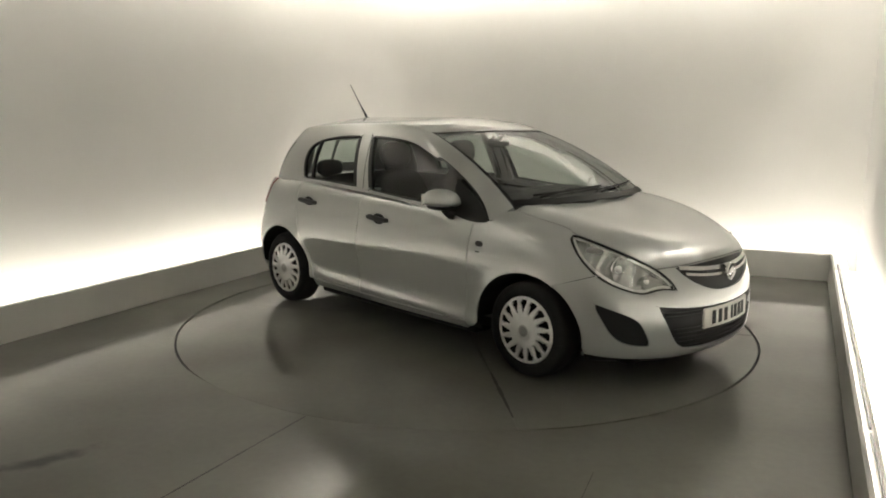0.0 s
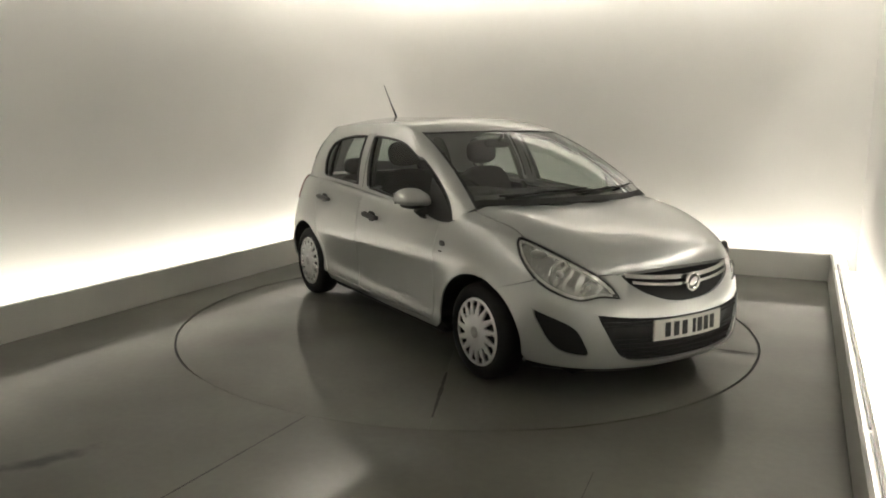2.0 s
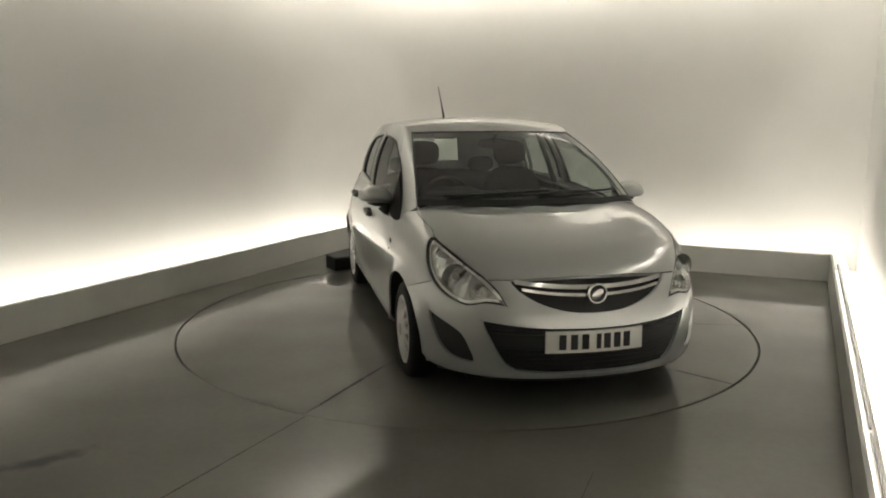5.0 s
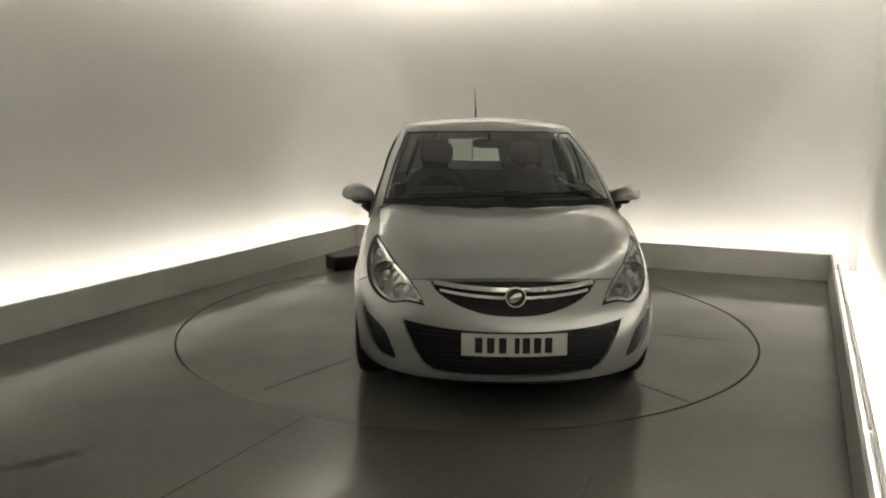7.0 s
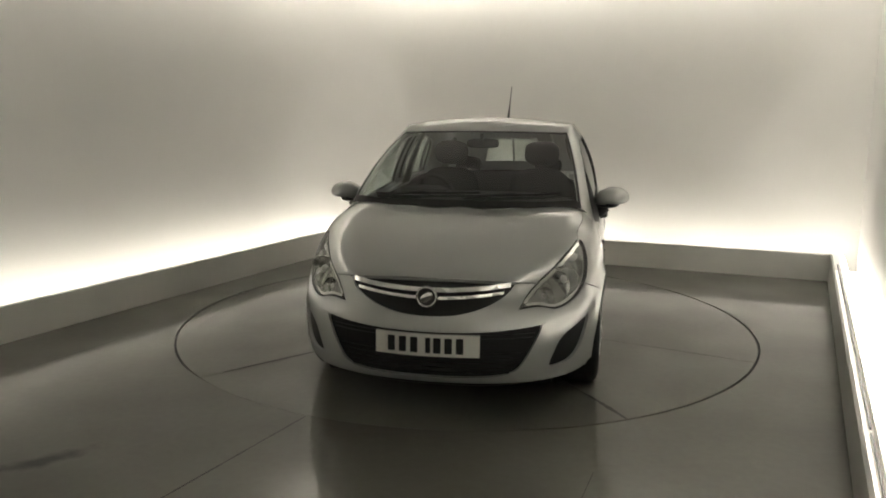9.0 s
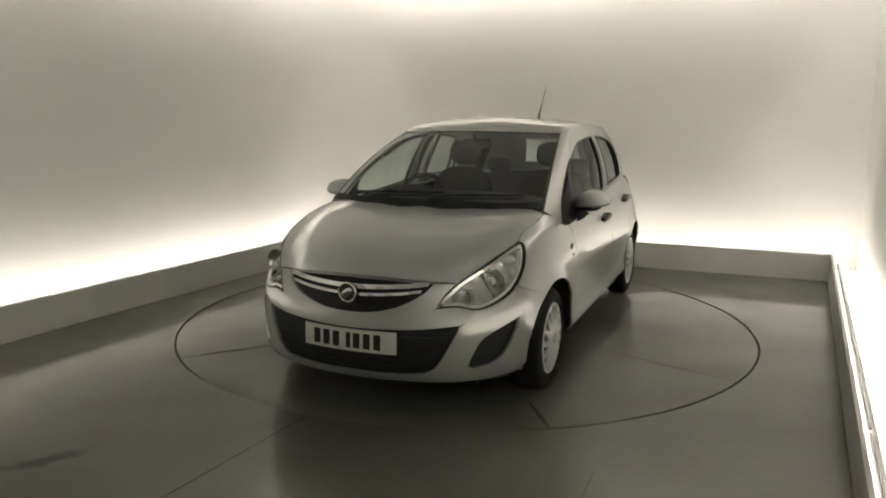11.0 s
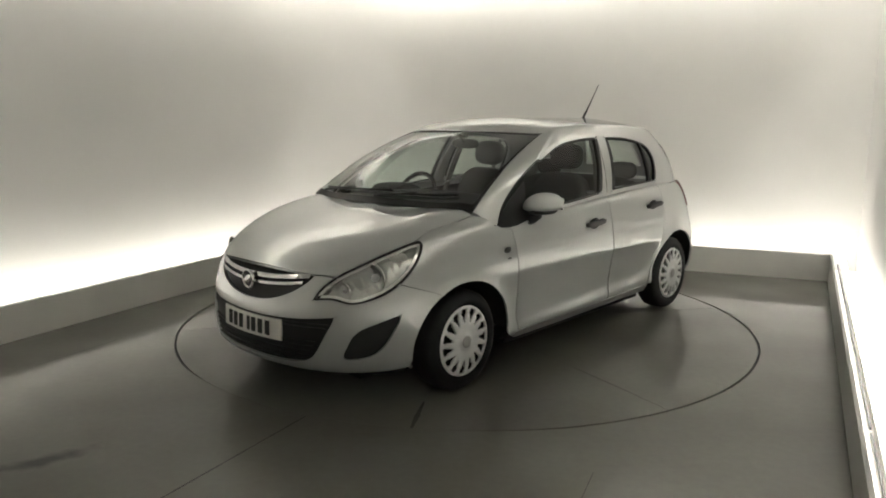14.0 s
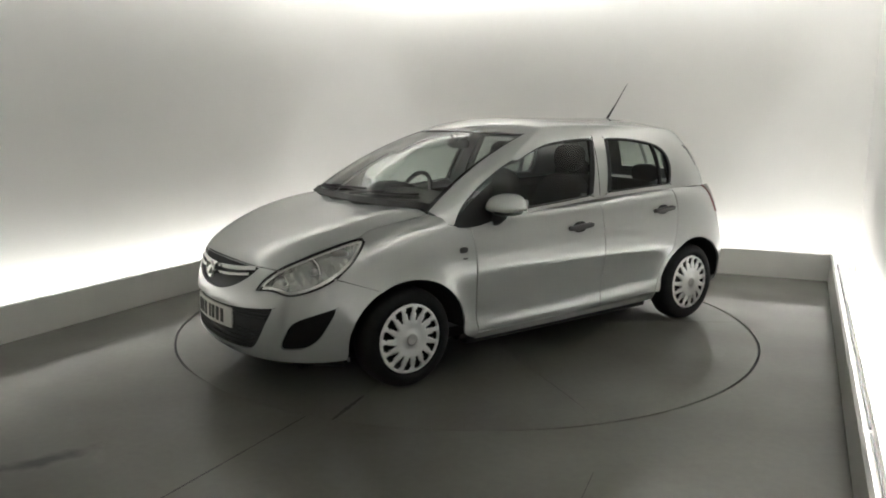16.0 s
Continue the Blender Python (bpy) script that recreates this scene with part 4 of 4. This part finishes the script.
def build_plate(car):
    rig = new("number_plate")
    rig.parent = car
    rig.matrix_basis = Matrix.Translation((2.092, 0, 0.405)) @ Matrix.Rotation(radians(-2), 4, "Y")
    bm = bmesh.new()
    n = 12
    pts = [(-0.0 - 0.03 * (2 * i / n - 1) ** 2, 0.26 * (2 * i / n - 1)) for i in range(n + 1)]
    f = [[bm.verts.new((x + dx, y, z)) for x, y in pts] for dx, z in ((0, -0.0555), (0, 0.0555), (-0.012, 0.0555), (-0.012, -0.0555))]
    for a in range(4):
        for i in range(n):
            bm.faces.new((f[a][i], f[a][i + 1], f[(a + 1) % 4][i + 1], f[(a + 1) % 4][i]))
    bm.faces.new([f[a][0] for a in range(4)])
    bm.faces.new([f[a][n] for a in range(3, -1, -1)])
    bmesh.ops.recalc_face_normals(bm, faces=bm.faces[:])
    part("plate", bm, M_PLATE, rig, "white plate with dark bars")
    for y in (0.165, 0.11, 0.055, 0.01, -0.06, -0.118, -0.176):
        x = -0.03 * (y / 0.26) ** 2
        part("bar", box_bm(x - 0.002, x + 0.0025, y - (0.012 if y == 0.01 else 0.018), y + (0.012 if y == 0.01 else 0.018), -0.038, 0.038), M_BLACK, rig)


def build_car():
    car = new("car")
    tagged(car, "silver five-door hatchback parked on the turntable", "car")
    part("inner_shell", under_shell(), M_GAP, car, smooth=True)
    G = 0.0016
    # bonnet and bumper
    hood = both([("F", 0, 0.722), ("F", 0.2, 0.719), ("F", 0.40, 0.707), ("F", 0.517, 0.699), ("F", 0.517, 0.699), ("F", 0.553, 0.731), ("F", 0.627, 0.797), ("F", 0.692, 0.859), ("T", 1.42, 0.691), ("T", 1.25, 0.7095), ("T", 1.12, 0.709), ("T", 1.058, 0.704), ("T", 1.058, 0.704), ("T", 1.085, 0.62), ("T", 1.115, 0.52), ("T", 1.16, 0.28), ("T", 1.175, 0)])
    part("bonnet", panel_bm(LOW, inset(outline(LOW, hood), 0.0003)), M_PAINT, car)
    bumper = both([("F", 0, 0.7175), ("F", 0.2, 0.7145), ("F", 0.42, 0.7025), ("F", 0.511, 0.6945), ("F", 0.511, 0.6945), ("F", 0.473, 0.647), ("F", 0.439, 0.581), ("F", 0.439, 0.581), ("F", 0.53, 0.589), ("F", 0.62, 0.570), ("F", 0.705, 0.604), ("F", 0.745, 0.655), ("F", 0.745, 0.655), ("S", 1.51, 0.603)] + arch(*ARCH_F, 60, -14, 8)[:1] + arch(*ARCH_F, 60, -14, 8) + [("S", 1.613, 0.215), ("S", 1.72, 0.208), ("F", 0.60, 0.205), ("F", 0.40, 0.205), ("F", 0, 0.203)])
    part("front_bumper", panel_bm(LOW, inset(outline(LOW, bumper), 0.0012), [outline(LOW, GRILLE), outline(LOW, INTAKE), outline(LOW, FOG), outline(LOW, FOG, True, True)], thick=0.02), M_PAINT, car)
    part("bumper_lip", tube_bm([(1.60, s * 0.69, 0.182) if abs(s) == 1 else (1.935 - 0.34 * abs(s) ** 3, 0.68 * s, 0.182) for s in [k / 8 for k in range(-8, 9)]], 0.03, 10, 0.9), M_BLACK, car, "black plastic bumper lip")
    part("grille", panel_bm(LOW, outline(LOW, GRILLE), lift=-0.014, thick=0), M_BLACK, car, "black grille insert")
    part("grille_bar", panel_bm(LOW, outline(LOW, band(0.685, 0.706, 0.395, 0.026), False), lift=0.004, thick=0.02), M_CHROME, car, "chrome upper grille bar")
    part("grille_bar", panel_bm(LOW, outline(LOW, band(0.654, 0.668, 0.365, 0.028), False), lift=0.004, thick=0.02), M_CHROME, car, "chrome lower grille bar")
    it = part("lower_intake", panel_bm(LOW, outline(LOW, INTAKE), lift=-0.016, thick=0), M_BLACK, car, "black honeycomb air intake")
    for k, z in enumerate((0.265, 0.290, 0.315, 0.340, 0.365, 0.440, 0.460)):
        w = 0.40 + (z - 0.262) * 0.62
        part("slat", panel_bm(LOW, outline(LOW, [("F", w, z + 0.004), ("F", 0, z + 0.004 - 0.004), ("F", -w, z + 0.004), ("F", -w, z - 0.004), ("F", 0, z - 0.008), ("F", w, z - 0.004)], False), lift=-0.006, thick=0.01, cell=0.06), M_BLACK, it)
    part("emblem_ring", lathe_at((2.063, 0, 0.642), [(0.050, 0.0), (0.054, 0.010), (0.050, 0.018), (0.043, 0.018), (0.041, 0.004)]), M_CHROME, car, "round chrome badge")
    part("emblem_disc", lathe_at((2.063, 0, 0.642), [(0.0415, 0.0045), (0.02, 0.006), (0.001, 0.006)]), M_DARKGREY, car)
    part("emblem", pillow_bm(0.006, 0.036, 0.020, Matrix.Translation((2.078, 0, 0.642)) @ Matrix.Rotation(radians(35), 4, "X"), 2.2, 16, 8), M_CHROME, car)
    build_plate(car)
    for mir in (False, True):
        side = -1 if mir else 1
        part("fog_recess", panel_bm(LOW, outline(LOW, FOG, True, mir), lift=-0.016, thick=0), M_BLACK, car, "black blanked fog lamp recess")
        build_lamp(car, mir)
        fender = [("S", 0.780, 0.215), ("S", 0.798, 0.36), ("S", 0.808, 0.6), ("S", 0.811, 0.80), ("S", 0.812, 0.872), ("S", 0.812, 0.872), ("S", 0.90, 0.880), ("S", 0.955, 0.892), ("T", 1.0, 0.742), ("T", 1.054, 0.708), ("T", 1.054, 0.708), ("T", 1.12, 0.712), ("T", 1.25, 0.712), ("T", 1.42, 0.6935), ("F", 0.700, 0.856), ("F", 0.700, 0.856), ("F", 0.728, 0.837), ("F", 0.755, 0.745), ("F", 0.747, 0.657), ("F", 0.747, 0.657), ("S", 1.51, 0.6035)] + arch(*ARCH_F, 60.1, 185, 10)[:1] + arch(*ARCH_F, 60.1, 185, 10)
        part("front_wing", panel_bm(LOW, inset(outline(LOW, fender, True, mir), 0.0003)), M_PAINT, car)
        fd = [("S", 0.808, 0.885), ("S", 0.808, 0.885), ("S", 0.804, 0.60), ("S", 0.794, 0.36), ("S", 0.776, 0.246), ("S", 0.776, 0.246), ("S", 0.25, 0.243), ("S", -0.270, 0.249), ("S", -0.270, 0.249), ("S", -0.280, 0.60), ("S", -0.276, 0.985), ("S", -0.276, 0.985), ("S", 0.1, 0.955), ("S", 0.5, 0.918)]
        door = part("front_door", panel_bm(LOW, inset(outline(LOW, fd, True, mir), G)), M_PAINT, car)
        build_handle(door, -0.05, 0.803, side)
        rd = [("S", -0.279, 0.987), ("S", -0.279, 0.987), ("S", -0.284, 0.60), ("S", -0.273, 0.249), ("S", -0.273, 0.249), ("S", -0.70, 0.258), ("S", -0.838, 0.268), ("S", -0.838, 0.268), ("S", -0.860, 0.345), ("S", -0.905, 0.463), ("S", -0.985, 0.567), ("S", -1.04, 0.72), ("S", -1.072, 0.88), ("S", -1.08, 0.995), ("S", -1.08, 0.995), ("S", -0.7, 1.003)]
        door2 = part("rear_door", panel_bm(LOW, inset(outline(LOW, rd, True, mir), G)), M_PAINT, car)
        build_handle(door2, -0.90, 0.853, side)
        quarter = [("S", -1.083, 0.995), ("S", -1.083, 0.995), ("S", -1.076, 0.88), ("S", -1.044, 0.72), ("S", -0.989, 0.567), ("S", -0.909, 0.463), ("S", -0.864, 0.345), ("S", -0.843, 0.265), ("S", -0.843, 0.265)] + arch(*ARCH_R, -2, 185, 13) + [("S", -1.66, 0.25), ("B", 0.60, 0.26), ("B", 0.60, 0.26), ("B", 0.56, 0.6), ("B", 0.52, 0.97), ("B", 0.52, 0.97), ("S", -1.45, 0.985)]
        part("rear_quarter", panel_bm(LOW, inset(outline(LOW, quarter, True, mir), G)), M_PAINT, car)
        tail = [("B", 0.59, 0.26), ("B", 0.59, 0.26), ("B", 0.55, 0.6), ("B", 0.51, 0.97), ("B", 0.51, 0.97), ("B", 0.01, 0.97), ("B", 0.01, 0.97), ("B", 0.01, 0.26), ("B", 0.01, 0.26)]
        part("tailgate", panel_bm(LOW, outline(LOW, tail, True, mir)), M_PAINT, car)
        light = [("S", -1.50, 0.985), ("S", -1.50, 0.985), ("S", -1.56, 0.93), ("S", -1.61, 0.82), ("S", -1.65, 0.78), ("B", 0.58, 0.80), ("B", 0.56, 0.95), ("S", -1.62, 0.985)]
        part("tail_light", panel_bm(LOW, outline(LOW, light, True, mir), lift=0.008, thick=0.014), M_RED, car, "red tail light lens")
        sill = [("S", 0.78, 0.24), ("S", 0.25, 0.238), ("S", -0.26, 0.243), ("S", -0.70, 0.250), ("S", -0.845, 0.258), ("S", -0.85, 0.205), ("S", 0, 0.197), ("S", 0.78, 0.197)]
        part("sill", panel_bm(LOW, outline(LOW, sill, False, mir), lift=0.002), M_PAINT, car)
        part("arch_liner", liner_bm(*ARCH_F, side), M_GAP, car)
        part("arch_liner", liner_bm(*ARCH_R, side), M_GAP, car)
        build_wheel(car, AXLE_F, side)
        build_wheel(car, AXLE_R, side)
        # greenhouse side
        wf, wr = outline(TOP, WIN_F, True, mir), outline(TOP, WIN_R, True, mir)
        frame_line = [("P", 1.2, 0.0), ("P", 7.90, 0.0), ("P", 7.85, 0.25), ("P", 7.79, 0.558), ("P", 1.2, 0.558)]
        part("side_frame", panel_bm(TOP, outline(TOP, frame_line, False, mir), [wf, wr], thick=0.03, cell=0.035), M_PAINT, car)
        g1 = part("front_side_window", panel_bm(TOP, wf, lift=-0.008, thick=0), M_GLASS_SIDE, car)
        part("window_seal", panel_bm(TOP, inset(wf, -0.002), [inset(wf, 0.016)], lift=0.002, thick=0.02, cell=0.05), M_BLACK, g1)
        tri = [("S", 0.955, 0.885), ("S", 0.955, 0.885), ("S", 0.62, 0.917), ("S", 0.62, 0.917), ("S", 0.60, 1.12), ("S", 0.60, 1.12), ("S", 0.80, 1.0)]
        part("corner_cover", panel_bm(TOP, outline(TOP, tri, True, mir), lift=0.003, thick=0.01), M_BLACK, car, "black plastic mirror corner cover")
        g2 = part("rear_side_window", panel_bm(TOP, wr, lift=-0.008, thick=0), M_GLASS_SIDE, car)
        part("window_seal", panel_bm(TOP, inset(wr, -0.002), [inset(wr, 0.014)], lift=0.002, thick=0.02, cell=0.05), M_BLACK, g2)
        bar = [("S", -0.925, 1.315), ("S", -0.945, 1.312), ("S", -0.960, 1.02), ("S", -0.935, 1.02)]
        part("window_divider", panel_bm(TOP, outline(TOP, bar, False, mir), lift=0.002, thick=0.02), M_BLACK, g2)
        seam = [("S", -0.323, 1.375), ("S", -0.327, 1.375), ("S", -0.279, 0.99), ("S", -0.275, 0.99)]
        part("door_seam", panel_bm(TOP, outline(TOP, seam, False, mir), lift=0.0015, thick=0.002), M_GAP, car)
        tip = [("S", -1.372, 1.285), ("S", -1.372, 1.285), ("S", -1.43, 1.225), ("S", -1.475, 1.145), ("S", -1.475, 1.145), ("S", -1.462, 1.21), ("S", -1.42, 1.275)]
        part("spoiler_end", panel_bm(TOP, outline(TOP, tip, True, mir), lift=0.003, thick=0.006), M_BLACK, car, "black rear spoiler end")
        build_mirror(car, side)
        part("wing_badge", pillow_bm(0.030, 0.004, 0.018, Matrix.Translation((0.895, side * (LOW.at(*LOW.uv("S", 0.895, 0.748)).y + 0.002), 0.748)), 3, 16, 8), M_DARKGREY, car, "small dark side badge")
        part("badge_bar", pillow_bm(0.018, 0.003, 0.005, Matrix.Translation((0.89, side * (LOW.at(*LOW.uv("S", 0.89, 0.700)).y + 0.002), 0.700)), 4, 12, 6), M_DARKGREY, car)
        rw = [("P", 0.02, 0.12), ("P", 0.72, 0.12), ("P", 0.66, 0.42), ("P", 0.02, 0.42)]
        part("rear_frame", panel_bm(TOP, outline(TOP, [("P", 0.0, 0.0), ("P", 1.2, 0.0), ("P", 1.2, 0.558), ("P", 0.0, 0.558)], False, mir), [outline(TOP, rw, False, mir)], thick=0.02), M_PAINT, car)
        part("rear_window", panel_bm(TOP, outline(TOP, rw, False, mir), lift=-0.004, thick=0), M_GLASS, car)
    # windscreen and roof
    ws = [("P", 7.93, 0.0), ("P", 14.07, 0.0), ("P", 14.07, 0.0), ("P", 14.12, 0.25), ("P", 14.18, 0.552), ("P", 14.18, 0.552), ("P", 11, 0.556), ("P", 7.82, 0.552), ("P", 7.82, 0.552), ("P", 7.88, 0.25), ("P", 7.93, 0.0)]
    wl = outline(TOP, ws, False)
    screen = part("windscreen", panel_bm(TOP, wl, lift=-0.003, thick=0), M_GLASS, car, "clear tinted windscreen")
    part("screen_border", panel_bm(TOP, wl, [inset(wl, 0.022)], lift=0.0, thick=0.004, cell=0.06), M_BLACK, screen)
    band_line = [("P", 7.95 + 6.1 * k / 20, 0.0) for k in range(21)] + [("P", 14.05 - 6.1 * k / 20, 0.030) for k in range(21)]
    part("screen_lower_band", panel_bm(TOP, outline(TOP, band_line, False), lift=0.002, thick=0.004, cell=0.06), M_BLACK, screen)
    part("roof", panel_top(0.557, 1.0, 0.0), M_PAINT, car)
    cowl = both([("T", 1.185, 0), ("T", 1.165, 0.28), ("T", 1.12, 0.52), ("T", 1.085, 0.63), ("T", 1.03, 0.63), ("T", 1.03, 0.5), ("T", 1.06, 0.28), ("T", 1.07, 0)])
    part("scuttle", panel_bm(LOW, outline(LOW, cowl, False), lift=-0.010, thick=0.02), M_BLACK, car, "black plastic scuttle panel")
    for y0, y1, dx in ((-0.50, 0.10, 0.0), (0.02, 0.54, 0.0)):
        pts = []
        for k in range(9):
            y = y0 + (y1 - y0) * k / 8
            u, v = (11 - 11 * 0.28 * y / 0.69) / 22, 0.045 + 0.02 * k / 8
            pts.append(TOP.at(u, v) + TOP.normal(u, v) * 0.010)
        w = part("wiper", tube_bm(pts, 0.007, 8), M_BLACK, car, "black wiper blade")
        part("wiper_arm", tube_bm([TOP.at((11 - 11 * 0.27 * y0 / 0.69) / 22, 0.03) + Vector((0.02, 0, 0.012)), pts[4] + Vector((0, 0, 0.010))], [0.007, 0.005], 8), M_BLACK, w)
    aerial = part("aerial", tube_bm([(-1.19, 0, 1.46), (-1.215, 0, 1.50), (-1.30, 0, 1.60), (-1.43, 0, 1.765)], [0.013, 0.010, 0.005, 0.0028], 8), M_BLACK, car, "thin black roof aerial")
    part("aerial_base", pillow_bm(0.04, 0.022, 0.022, Matrix.Translation((-1.18, 0, 1.468)), 2.3, 16, 8), M_BLACK, aerial)
    build_interior(car)
    return car


def lathe_at(c, profile):
    bm = lathe_bm(profile, 32)
    bm.transform(Matrix.Translation(c) @ Matrix.Rotation(radians(-90), 4, "Z"))
    return bm


OFFSET = (-0.118, 0.153)
TURN = [(0, -43.89), (0.5, -46.97), (1, -50.08), (1.5, -53.14), (2, -56.23), (2.5, -59.14), (3, -62.84), (3.5, -65.83), (4, -68.78), (6.5, -84.19), (7, -87.22), (7.5, -90.16), (8, -93.2),
        (8.5, -96.17), (9, -99.81), (11.5, -114.72), (12, -118.04), (12.5, -120.99), (13, -124.04), (13.5, -126.95), (14, -130.6), (14.5, -133.45), (15, -136.36), (15.5, -139.26), (16, -142.11)]

build_room()
build_tubes()
build_top_cove()
turntable = build_turntable()
build_floor_marks()
car = build_car()


def motions():
    walk(turntable, [(t, pose(0, 0, 0, 0, 0, a)) for t, a in TURN])
    walk(car, [(t, pose(0, 0, 0, 0, 0, a) @ pose(*OFFSET, 0)) for t, a in TURN])


motions()
